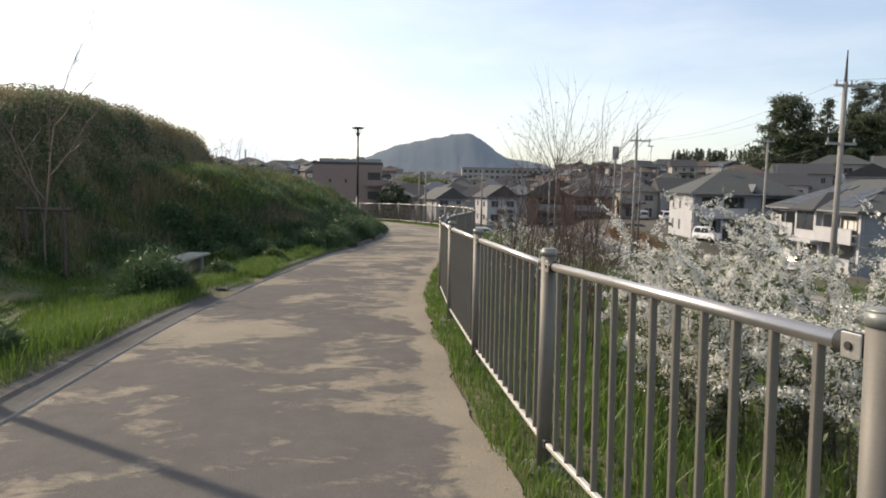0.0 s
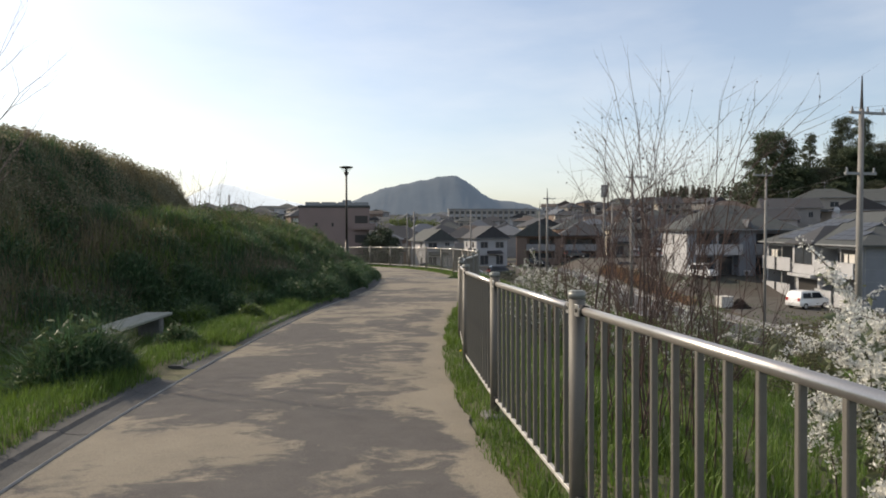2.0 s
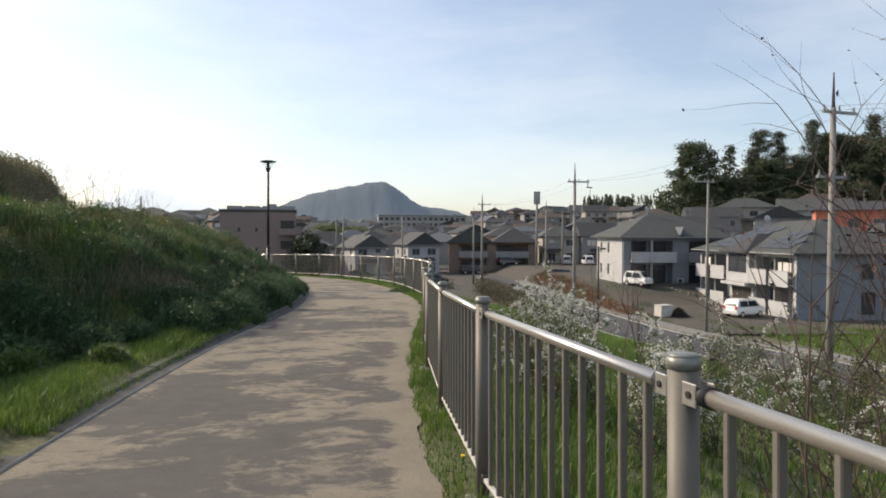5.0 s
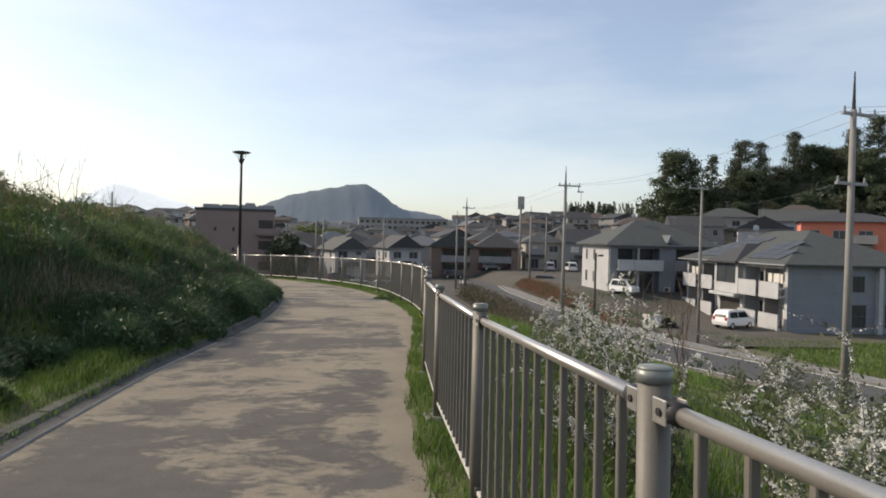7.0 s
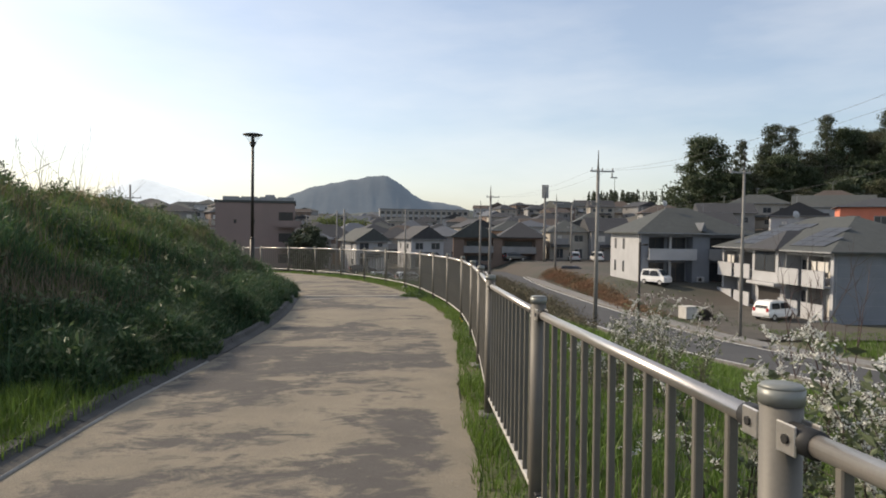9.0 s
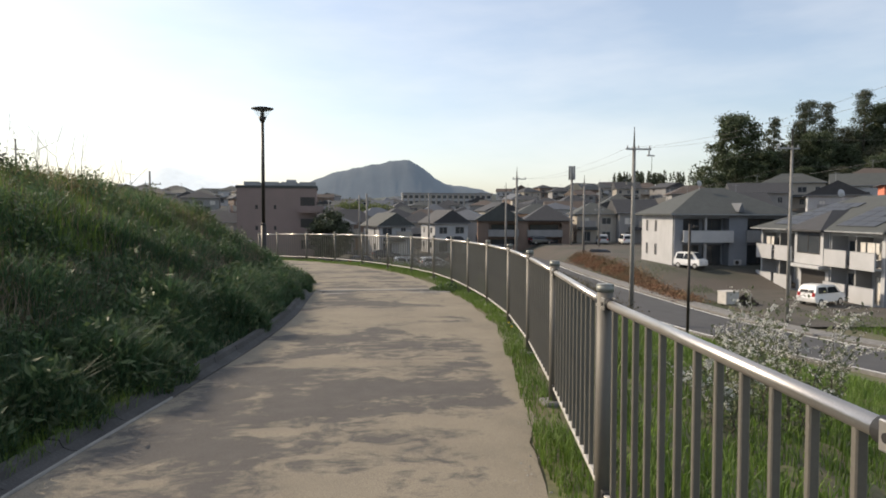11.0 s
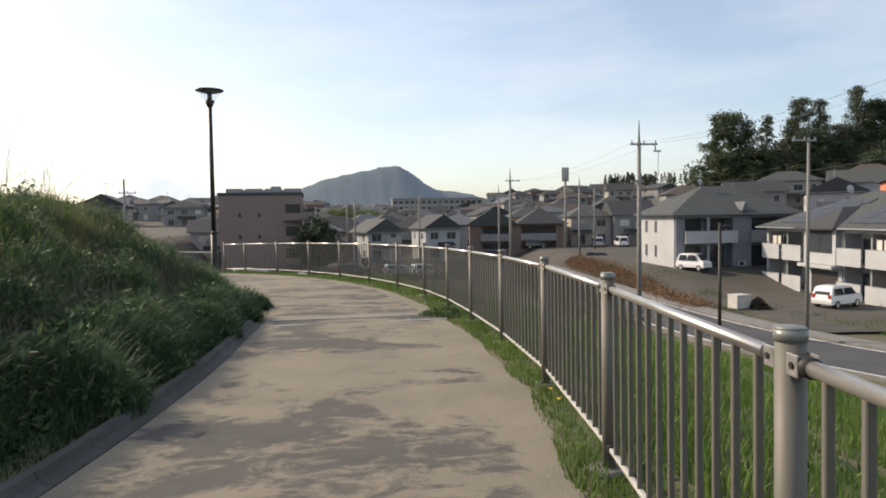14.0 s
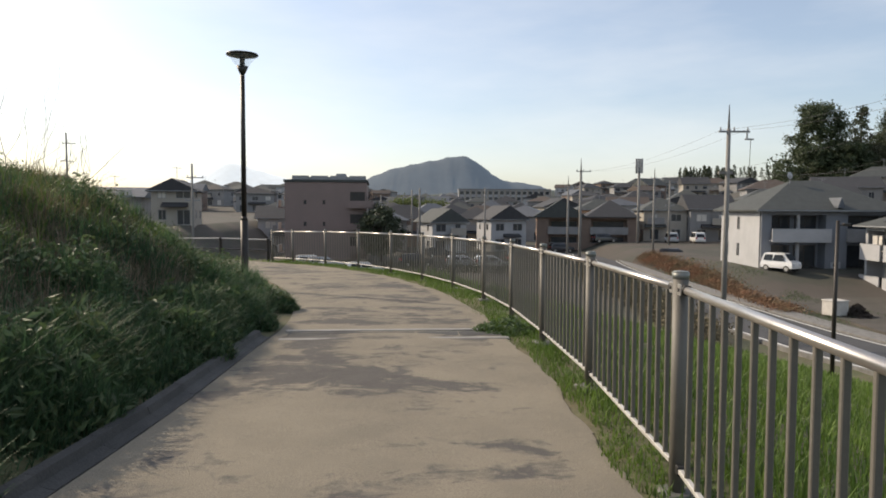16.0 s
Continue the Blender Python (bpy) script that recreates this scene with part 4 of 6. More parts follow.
def utility_pole(x, y, top, foot, yaw=0.0, r=0.17, upper=True, lower=False, side=1, spike=True, drop=False):
    p = tagged(new("utility_pole"), "tall grey concrete utility pole with steel crossarms" if upper or lower else "thin grey concrete utility pole", "utility pole", "utility poles along the road")
    H = top - foot
    part("shaft", tube(bmesh.new(), (0, 0, -0.5), (0, 0, H - (1.3 if spike else 0)), r * 1.15, r * 0.75, sides=12), POLE, p, smooth=True)
    if spike:
        part("spike", tube(bmesh.new(), (0, 0, H - 1.3), (0, 0, H), r * 0.5, 0.02, sides=8), DARK_METAL, p, "dark pointed top")
    arms = []
    if upper:
        arms.append((H - 1.45, -0.55, 1.15))
    if lower:
        arms.append((H - 3.85, -0.75, 0.75))
    for z, a, b in arms:
        arm = part("crossarm", boxed(a * side, -0.05, z - 0.05, b * side, 0.05, z + 0.05), INSUL, p, "steel crossarm")
        for k in range(3):
            xx = (a + (b - a) * (0.06 + 0.44 * k)) * side
            part("insulator", tube(bmesh.new(), (xx, 0, z + 0.05), (xx, 0, z + 0.24), 0.05, 0.03, sides=8), INSUL, arm)
    if drop:
        part("drop_link", boxed(0.98 * side, -0.03, H - 1.82, 1.05 * side, 0.03, H - 1.52), INSUL, p)
        part("switch_box", boxed(0.9 * side, -0.06, H - 1.9, 1.38 * side, 0.06, H - 1.82, bevel=0.01), INSUL, p)
        part("lead", tube(bmesh.new(), (1.22 * side, 0, H - 1.9), (1.2 * side, 0, H - 3.3), 0.016, sides=5), DARK_METAL, p)
        part("bracket_arm", boxed(-0.5 * side, -0.06, H - 3.75, 0.28 * side, 0.06, H - 3.6), POLE, p)
    p.matrix_basis = pose(x, y, foot, 0, 0, yaw)
    return (x, y, top - 1.35, yaw)


P1 = utility_pole(17.15, 27.32, 7.25, height_at(17.15, 27.32), 12, 0.13, True, True)
P2 = utility_pole(16.5, 53.35, 6.7, -6.2, 0, 0.14, True, False, drop=True)
P3 = utility_pole(17.1, 90.5, 6.65, -6.1, 5, 0.17, True, False)
utility_pole(18.6, 104.0, 5.4, -6.0, 5, 0.15, True, False)
P0 = utility_pole(26.5, 51.92, 6.75, -6.2, 8, 0.11, True, False, side=-1)
P4 = utility_pole(30.1, 104.4, 6.6, -6.0, 5, 0.16, True, False)
utility_pole(38.3, 121.0, 5.6, -5.6, 5, 0.15, False, True, spike=False)
utility_pole(-2.2, 120.0, 3.9, -6.2, 5, 0.15, False, False, spike=False)
utility_pole(-1.0, 121.0, 4.2, -6.2, 5, 0.18, False, False, spike=False)
utility_pole(9.8, 128.0, 4.6, -6.2, 5, 0.16, False, False, spike=False)
utility_pole(-8.0, 135.0, 3.4, -6.2, 5, 0.14, False, False, spike=False)
utility_pole(-24.6, 88.0, 5.6, -6.2, 20, 0.13, True, True, spike=False)
utility_pole(-49.0, 109.5, 11.1, -1.4, 30, 0.14, True, True, spike=False)

mast = tagged(new("antenna_mast"), "slim grey mobile phone mast with a cluster of antennas", "mast")
part("shaft", tube(bmesh.new(), (0, 0, -0.5), (0, 0, 14.2), 0.24, 0.2, sides=12), POLE, mast, smooth=True)
for k in range(6):
    c, s = 0.5 * math.cos(k * math.pi / 3), 0.5 * math.sin(k * math.pi / 3)
    part("antenna", boxed(c - 0.11, s - 0.07, 13.2, c + 0.11, s + 0.07, 15.6, bevel=0.02), INSUL, mast)
part("ring", tube(bmesh.new(), (0, 0, 13.55), (0, 0, 13.7), 0.45, sides=12), INSUL, mast)
mast.matrix_basis = pose(34.9, 125.8, -6.2)


CABLE = material("overhead_wire", (0.10, 0.10, 0.105), (0.08, 0.08, 0.085), 3, 0.6)


def cable(points, r=0.0055, sag=0.5):
    """An overhead line: one thin curve hanging from pole to pole."""
    cu = bpy.data.curves.new("overhead_cable", "CURVE")
    cu.dimensions, cu.bevel_depth, cu.bevel_resolution = "3D", r, 0
    row = [Vector(points[0])]
    for a, b in zip(points, points[1:]):
        a, b = Vector(a), Vector(b)
        row += [a.lerp(b, k / 10) - Vector((0, 0, 4 * sag * k / 10 * (1 - k / 10))) for k in range(1, 11)]
    sp = cu.splines.new("POLY")
    sp.points.add(len(row) - 1)
    for q, v in zip(sp.points, row):
        q.co = (*v, 1)
    cu.materials.append(CABLE)
    return tagged(new("overhead_cable", cu), "thin dark overhead power cable between poles", "cable", "overhead cables")


for off, dz in ((-0.4, 0.0), (0.9, 0.0), (0.0, -2.4)):
    cable([(P[0] + off, P[1], P[2] + dz) for P in (P1, P2, P3)], sag=0.7)
cable([(60, 8, 8.5), (P1[0] + 0.5, P1[1], P1[2])], sag=0.8)
cable([(60, 8.6, 9.3), (P1[0] - 0.3, P1[1], P1[2] + 0.1)], sag=0.8)
cable([(62, 30, 6.8), (P0[0], P0[1], 5.8), (P4[0], P4[1], 5.2)], sag=0.7)
cable([(62, 31, 4.8), (P0[0], P0[1], 4.2), (P4[0], P4[1], 3.6)], sag=0.9)


# ---- road and parking in the valley ----
ASPHALT = material("road_asphalt", (0.066, 0.067, 0.07), (0.05, 0.051, 0.053), 0.5, 0.9, bump=0.2, bscale=30, fine=0.12)
LINE = material("worn_road_paint", (0.62, 0.62, 0.60), (0.5, 0.5, 0.48), 2, 0.8)
GRAVEL = material("brown_gravel", (0.085, 0.074, 0.063), (0.055, 0.052, 0.042), 0.5, 0.95, bump=0.4, bscale=14, fine=0.2)
ROAD = [(36, 14), (29.5, 25), (26.5, 33), (24.8, 40), (22.4, 47), (21.2, 54), (21.0, 64), (21.2, 80), (22.5, 100), (26, 122)]


def strip_along(name, line, a, b, lift, mat, label, thick=0.1, category="road"):
    p = resample(line, 1.0)
    rows = []
    for i, q in enumerate(p):
        t = p[min(i + 1, len(p) - 1)] - p[max(i - 1, 0)]
        t = t / np.hypot(*t)
        nrm = np.array((t[1], -t[0]))
        rows.append((tuple(q + nrm * a), tuple(q + nrm * b), -6.2 + lift))
    return tagged(ribbon(name, rows, mat, thick), label, category, kind="structure")


strip_along("road", ROAD, -3.0, 3.0, 0.10, ASPHALT, "grey asphalt road in the valley", 0.6)
strip_along("pavement", ROAD, 3.05, 4.6, 0.22, CONCRETE, "pale concrete pavement with kerb along the road", 0.6, "pavement")
strip_along("road_line", ROAD, -2.75, -2.6, 0.125, LINE, "white edge line painted on the road", 0.01)
strip_along("road_line", ROAD, 2.6, 2.72, 0.125, LINE, "white edge line painted on the road", 0.01)
strip_along("kerb", ROAD, -3.25, -3.04, 0.2, CONCRETE, "concrete kerb along the road", 0.7, "kerb")
LOT = [(31.8, 50), (32.6, 58), (33.0, 66), (33.4, 78)]
strip_along("parking_lot", LOT, -5.6, 5.9, 0.14, GRAVEL, "brown gravel parking ground before the white apartment house", 0.6, "parking")

def scrub_strip(name, line, width, hgt, z0, mat, label, seed, n):
    """A low uneven hedge of many small twiggy clumps."""
    rng = np.random.default_rng(seed)
    p = np.array(line, float)
    t = rng.uniform(0, 1, n)
    s = np.r_[0, np.cumsum(np.hypot(*np.diff(p, axis=0).T))]
    cx, cy = np.interp(t * s[-1], s, p[:, 0]) + rng.normal(0, width / 2.5, n), np.interp(t * s[-1], s, p[:, 1]) + rng.normal(0, width / 2.5, n)
    cz = height(cx, cy) + z0 + rng.uniform(0, 1, n) ** 1.5 * hgt
    size = rng.uniform(0.035, 0.10, n)
    return leaf_mesh(name, cx, cy, cz, size, rng, mat, label)


def leaf_mesh(name, cx, cy, cz, size, rng, mat, label="", parent=None, flat=0.0, long=1.0):
    """Many small bent leaves (two triangles each) at given places."""
    n = len(cx)
    a, b = rng.normal(size=(n, 3)), rng.normal(size=(n, 3))
    a[:, 2] *= 1 - flat
    b[:, 2] *= 1 - flat
    a /= np.linalg.norm(a, axis=1)[:, None]
    b -= a * (a * b).sum(1)[:, None]
    b /= np.linalg.norm(b, axis=1)[:, None]
    nrm = np.cross(a, b)
    c = np.stack([cx, cy, cz], 1)
    s = np.asarray(size)[:, None]
    v = np.stack([c - a * s * long, c + b * s * 0.5, c + a * s * long + nrm * s * 0.3, c - b * s * 0.5], 1).reshape(-1, 3)
    i = np.arange(n)[:, None] * 4
    f = np.concatenate([i + (0, 1, 2), i + (0, 2, 3)], 0)
    ob = np_mesh(name, v, f, mat, parent)
    if label:
        tagged(ob, label, "vegetation", kind="stuff")
    return ob


RED_SCRUB = material("red_brown_twigs", (0.23, 0.115, 0.065), (0.15, 0.115, 0.065), 0.5, 0.9, island=0.4)
scrub_strip("scrub_hedge", [(25.2, 62), (26.0, 70), (27.2, 78), (28.0, 88), (28.8, 104)], 1.5, 0.6, 0.0, RED_SCRUB, "reddish-brown scrub along the edge of the yard", 31, 46000)
DULL_SCRUB = material("dull_brown_twigs", (0.13, 0.105, 0.07), (0.10, 0.095, 0.055), 0.5, 0.9, island=0.4)
scrub_strip("roadside_scrub", [(12.6, 47), (14.6, 54), (16.2, 64), (16.8, 76), (17.6, 92)], 1.8, 1.7, 0.0, DULL_SCRUB, "dull brown brushwood between the slope and the road", 35, 52000)
HEDGE = material("dark_hedge_leaves", (0.04, 0.055, 0.028), (0.055, 0.065, 0.03), 0.4, 0.8, island=0.4)
scrub_strip("hedge", [(-14, 91), (-4, 93), (8, 92), (14, 96)], 0.9, 1.4, 0.0, HEDGE, "low dark hedge across the open ground", 33, 14000)

# storage box beside the yard
CRATE = material("pale_crate", (0.52, 0.50, 0.46), (0.42, 0.40, 0.37), 2, 0.8)
crate = tagged(new("storage_box"), "pale weathered storage box standing beside the road", "box")
part("body", boxed(-0.62, -0.5, 0, 0.62, 0.5, 0.95, bevel=0.03), CRATE, crate)
part("lid", boxed(-0.66, -0.55, 0.953, 0.66, 0.55, 1.03, bevel=0.03), CRATE, crate)
crate.matrix_basis = pose(27.6, 61.0, -6.03, 0, 0, 12)


gp = np.random.default_rng(36)
px_, py_ = gp.normal(28.9, 0.45, 1500), gp.normal(60.7, 0.4, 1500)
leaf_mesh("brush_heap", px_, py_, -6.1 + gp.uniform(0, 0.9, 1500) * np.exp(-((px_ - 28.9) ** 2 + (py_ - 60.7) ** 2) / 0.5), gp.uniform(0.04, 0.12, 1500), gp, material("dead_dark_twigs", (0.06, 0.045, 0.035), (0.045, 0.037, 0.03), 1.0, 0.9, island=0.4), "dark heap of cut brushwood beside the storage box")


# ---- cars ----
def paint(name, c):
    m = material(name, c, tuple(v * 0.96 for v in c), 1, 0.25, fine=0.02)
    m.node_tree.nodes["Principled BSDF"].inputs["Coat Weight"].default_value = 0.6
    return m


CAR_WHITE, CAR_SILVER, CAR_DARK = paint("white_car_paint", (0.74, 0.74, 0.73)), paint("silver_car_paint", (0.42, 0.43, 0.44)), paint("dark_car_paint", (0.03, 0.033, 0.04))
TAIL = material("red_lamp_plastic", (0.4, 0.02, 0.02), (0.35, 0.02, 0.02), 4, 0.3)
HEADLAMP = material("clear_headlamp", (0.6, 0.62, 0.64), (0.5, 0.52, 0.54), 4, 0.15)


def car(x, y, z, yaw, mat, label, tall=0.0, L=4.1, Wd=1.68, van=False):
    """A parked hatchback or van built along x, nose at +x."""
    c = tagged(new("car"), label, "car", "parked cars")
    H = 1.5 + tall
    prof = [(-L / 2, 0.35), (-L / 2 + 0.02, 0.95), (-L / 2 + 0.18, H - 0.12), (-L / 2 + 0.5, H), (L * 0.08, H), (L * 0.26, 0.98 + tall * 0.2), (L / 2 - 0.12, 0.86 + tall * 0.15), (L / 2, 0.66), (L / 2, 0.32)]
    if van:
        prof = [(-L / 2 + 0.05, 0.3), (-L / 2 - 0.02, 0.6), (-L / 2 + 0.05, 0.98), (-L / 2 + 0.26, H - 0.1), (-L / 2 + 0.55, H), (-L * 0.1, H + 0.02), (L * 0.2, H - 0.04), (L * 0.37, 1.02 + tall * 0.2), (L / 2 - 0.06, 0.9), (L / 2, 0.62), (L / 2, 0.32)]
    bm = bmesh.new()
    rings = []
    for s, inset in ((-1, 0.0), (1, 0.0)):
        rings.append([bm.verts.new((px, s * (Wd / 2 - (0.16 if pz > 1.0 else 0.0)), pz)) for px, pz in prof])
    n = len(prof)
    for k in range(n):
        bm.faces.new((rings[0][k], rings[0][(k + 1) % n], rings[1][(k + 1) % n], rings[1][k]))
    bm.faces.new(rings[0][::-1])
    bm.faces.new(rings[1])
    bmesh.ops.recalc_face_normals(bm, faces=bm.faces)
    bmesh.ops.bevel(bm, geom=list(bm.edges), offset=0.035, segments=2, affect="EDGES")
    part("body", bm, mat, c)
    for s in (-1, 1):
        for x0, x1 in ((-L * 0.40, -L * 0.12), (-L * 0.10, L * 0.2)) if van else ((-L * 0.40, -L * 0.14), (-L * 0.12, L * 0.12)):
            g = bmesh.new()
            yy = s * (Wd / 2 + 0.012)
            g.faces.new([g.verts.new(p) for p in ((x0, yy, 1.0), (x1 + (0.25 if x1 > 0 else 0), yy, 1.0), (x1 - (0.08 if x1 > 0 else 0), yy - s * 0.135, H - 0.16), (x0 + 0.1, yy - s * 0.135, H - 0.16))])
            bmesh.ops.solidify(g, geom=list(g.faces), thickness=0.025)
            part("side_window", g, PANE, c)
    g = bmesh.new()
    g.faces.new([g.verts.new(p) for p in ((L * 0.265, -Wd / 2 + 0.2, 1.0 + tall * 0.2), (L * 0.265, Wd / 2 - 0.2, 1.0 + tall * 0.2), (L * 0.1, Wd / 2 - 0.28, H - 0.07), (L * 0.1, -Wd / 2 + 0.28, H - 0.07))])
    bmesh.ops.translate(g, vec=(0.035 + (L * 0.11 if van else 0), 0, 0.02), verts=g.verts)
    part("windscreen", g, PANE, c)
    g = bmesh.new()
    t0, t1 = (0.045, 0.235) if van else (0.02, 0.14)
    g.faces.new([g.verts.new(p) for p in ((-L / 2 + t0, Wd / 2 - 0.2, 1.02), (-L / 2 + t0, -Wd / 2 + 0.2, 1.02), (-L / 2 + t1, -Wd / 2 + 0.27, H - 0.2), (-L / 2 + t1, Wd / 2 - 0.27, H - 0.2))])
    bmesh.ops.solidify(g, geom=list(g.faces), thickness=0.03)
    part("rear_window", g, PANE, c)
    for sx in (-0.31, 0.32):
        for s in (-1, 1):
            w = part("wheel", tube(bmesh.new(), (sx * L, s * (Wd / 2 - 0.2), 0.29), (sx * L, s * (Wd / 2 + 0.012), 0.29), 0.29, sides=18), RUBBER, c, "black tyre")
            part("rim", tube(bmesh.new(), (sx * L, s * (Wd / 2), 0.29), (sx * L, s * (Wd / 2 + 0.022), 0.29), 0.18, sides=14), BRACKET, w)
    for s in (-1, 1):
        part("tail_light", boxed(-L / 2 - 0.012, s * (Wd / 2 - 0.3), 0.75, -L / 2 + 0.05, s * (Wd / 2 - 0.08), 1.05, bevel=0.01), TAIL, c)
        part("headlight", boxed(L / 2 - 0.1, s * (Wd / 2 - 0.42), 0.62, L / 2 + 0.012, s * (Wd / 2 - 0.1), 0.76, bevel=0.01), HEADLAMP, c)
    c.matrix_basis = pose(x, y, z, 0, 0, yaw)
    return c


car(34.9, 60.2, -6.05, 20, CAR_WHITE, "white hatchback parked before the white apartment house", 0.12, 3.7, 1.6, True)
car(33.0, 78.0, height_at(33.0, 78.0), -62, CAR_WHITE, "white minivan parked beside the grey-roofed apartment house", 0.2, 3.2, 1.45, True)
car(33.2, 104.5, -5.55, -20, CAR_DARK, "dark saloon parked in the yard", -0.05, 4.3)
car(41.5, 128.5, height_at(41.5, 128.5), 80, CAR_SILVER, "silver van parked before a house", 0.3, van=True)
car(45.6, 127.6, height_at(45.6, 127.6), 82, CAR_WHITE, "white van parked before a house", 0.35, van=True)
car(30.5, 130, height_at(30.5, 130), 10, CAR_DARK, "dark car parked before the brown apartment house", 0.0)
car(23.0, 129.3, height_at(23.0, 129.3), 5, CAR_DARK, "dark car parked before the brown apartment house", 0.05)
car(-13.8, 112.0 - 14, -6.2, 15, CAR_WHITE, "white car parked beside the tiled apartment block", 0.05)
car(-12.0, 118 - 22, -6.2, 18, CAR_SILVER, "silver car parked beside the tiled apartment block", 0.0)
car(2.0, 116.0, -6.2, 12, CAR_DARK, "dark car parked on the open ground", 0.0)

for k, (cx, cy, cw) in enumerate(((-9.5, 88.5, 20), (-6.6, 87.9, 22), (-1.2, 100, 14), (4.6, 99, 10), (8.0, 98, 12), (12.6, 104, 8))):
    car(cx, cy, -6.2, cw, (CAR_WHITE, CAR_SILVER, CAR_DARK)[(k * 2 + 1) % 3], ("white", "silver", "dark")[(k * 2 + 1) % 3] + " car parked on the open ground", 0.05 * (k % 3))

# slim lamp post by the road
sl = tagged(new("road_lamp"), "slim black road lamp post with a small lantern", "street lamp")
part("pole", tube(bmesh.new(), (0, 0, -0.5), (0, 0, 4.35), 0.06, 0.05, sides=10), DARK_METAL, sl, smooth=True)
part("arm", tube(bmesh.new(), (0, 0, 4.2), (0.2, 0, 4.24), 0.02, sides=6), DARK_METAL, sl)
part("lantern", boxed(0.16, -0.06, 4.2, 0.38, 0.06, 4.28, bevel=0.02), DARK_METAL, sl, "small dark lantern")
sl.matrix_basis = pose(11.1, 34.85, height_at(11.1, 34.85), 0, 0, 10)

# ---- kerb, drain and bench beside the path ----
def build_kerb():
    line = resample([p for p in EDGE if -6 < p[1] < 26.5], 0.05)
    s = np.arange(len(line)) * 0.05
    fz = lambda p: float(np.interp(along(FENCE, [p[0]], [p[1]])[1][0], range(len(FENCE)), FENCE[:, 2])) - POST_H
    kerb = tagged(new("kerb"), "weathered grey concrete gutter kerb of single blocks along the path", "kerb", kind="structure")
    prof = [(0.012, -0.06), (0.012, 0.006), (0.10, 0.008), (0.19, 0.035), (0.225, 0.10), (0.355, 0.108), (0.36, 0.09), (0.36, -0.06)]
    slot = [(0.012, -0.06), (0.012, -0.02), (0.20, -0.035), (0.205, -0.05), (0.21, -0.05), (0.355, -0.05), (0.36, -0.055), (0.36, -0.06)]
    i, k = 0, 0
    inlets = (8.35, 9.95, 24.9)
    while i + 12 < len(line):
        p, q = line[i], line[i + 12]
        y = (p[1] + q[1]) / 2
        if y > 25.7:
            break
        d = q - p
        n = np.array((-d[1], d[0])) / np.hypot(*d)
        inlet = any(abs(y - v) < 0.3 for v in inlets)
        bm = bmesh.new()
        ends = []
        jit = 0.0025 * math.sin(k * 2.3)
        wide = float(np.interp(y, (9, 16, 19), (0.95, 0.58, 0.5)))
        low = float(np.interp(y, (11, 17), (0.36, 0.75)))
        for c, t in ((p, 0.002), (q, -0.002)):
            e = c + d / np.hypot(*d) * t
            z = fz(c)
            ends.append([bm.verts.new((e[0] + n[0] * (a + jit), e[1] + n[1] * (a + jit), z + b * (low if b > 0 else 1) + jit * 0.5)) for a, b in ((a * wide, b) for a, b in (slot if inlet else prof))])
        for j in range(len(prof)):
            bm.faces.new((ends[0][j], ends[1][j], ends[1][(j + 1) % len(prof)], ends[0][(j + 1) % len(prof)]))
        bm.faces.new(ends[0])
        bm.faces.new(ends[1][::-1])
        bmesh.ops.recalc_face_normals(bm, faces=bm.faces)
        # inlets are shallow slots in black, which paints the darkness inside the opening
        part("drain_inlet" if inlet else "kerb_block", bm, RUBBER if inlet else KERB, kerb)
        i, k = i + 12, k + 1
    rows = []
    for c, e in zip(line[::4], np.gradient(line, axis=0)[::4]):
        if c[1] > 17:
            break
        n = np.array((-e[1], e[0])) / np.hypot(*e)
        rows.append((tuple(c + n * 0.009), tuple(c - n * 0.008), fz(c) + 0.005))
    tagged(ribbon("edging", rows, EDGING, 0.05), "thin pale edging strip between path and kerb", "edging", kind="structure")


build_kerb()

drain = tagged(new("drain_channel"), "concrete drain channel with cover slabs across the path", "drain", kind="structure")
for k in range(5):
    x0 = -1.55 + 0.5 * k
    part("cover_slab", boxed(x0 + 0.004, -0.14, -0.06, x0 + 0.496, 0.14, 0.006, bevel=0.006), KERB, drain)
for y0 in (-0.34, 0.2):
    part("channel_border", boxed(-1.6, y0, -0.06, 1.0, y0 + 0.10, 0.012, bevel=0.006), EDGING, drain, "pale concrete channel border")
drain.matrix_basis = pose(0.0, 25.05, -0.528, 0, 0, 3)

WOOD = material("weathered_bench_planks", (0.27, 0.28, 0.24), (0.21, 0.22, 0.19), 5, 0.85, bump=0.3, bscale=40, fine=0.15)
bench = tagged(new("bench"), "low backless bench with weathered grey planks on concrete legs", "bench")
for k in range(3):
    part("seat_plank", boxed(-0.205 + 0.138 * k, -1.08, 0.34, -0.073 + 0.138 * k, 1.08, 0.385, bevel=0.008), WOOD, bench)
for s in (-0.75, 0.75):
    part("leg", boxed(-0.17, s - 0.07, -0.15, 0.17, s + 0.07, 0.339, bevel=0.015), CONCRETE, bench, "concrete leg")
bench.matrix_basis = pose(-4.50, 10.98, -0.04 - 0.385, 0, 0, -1)

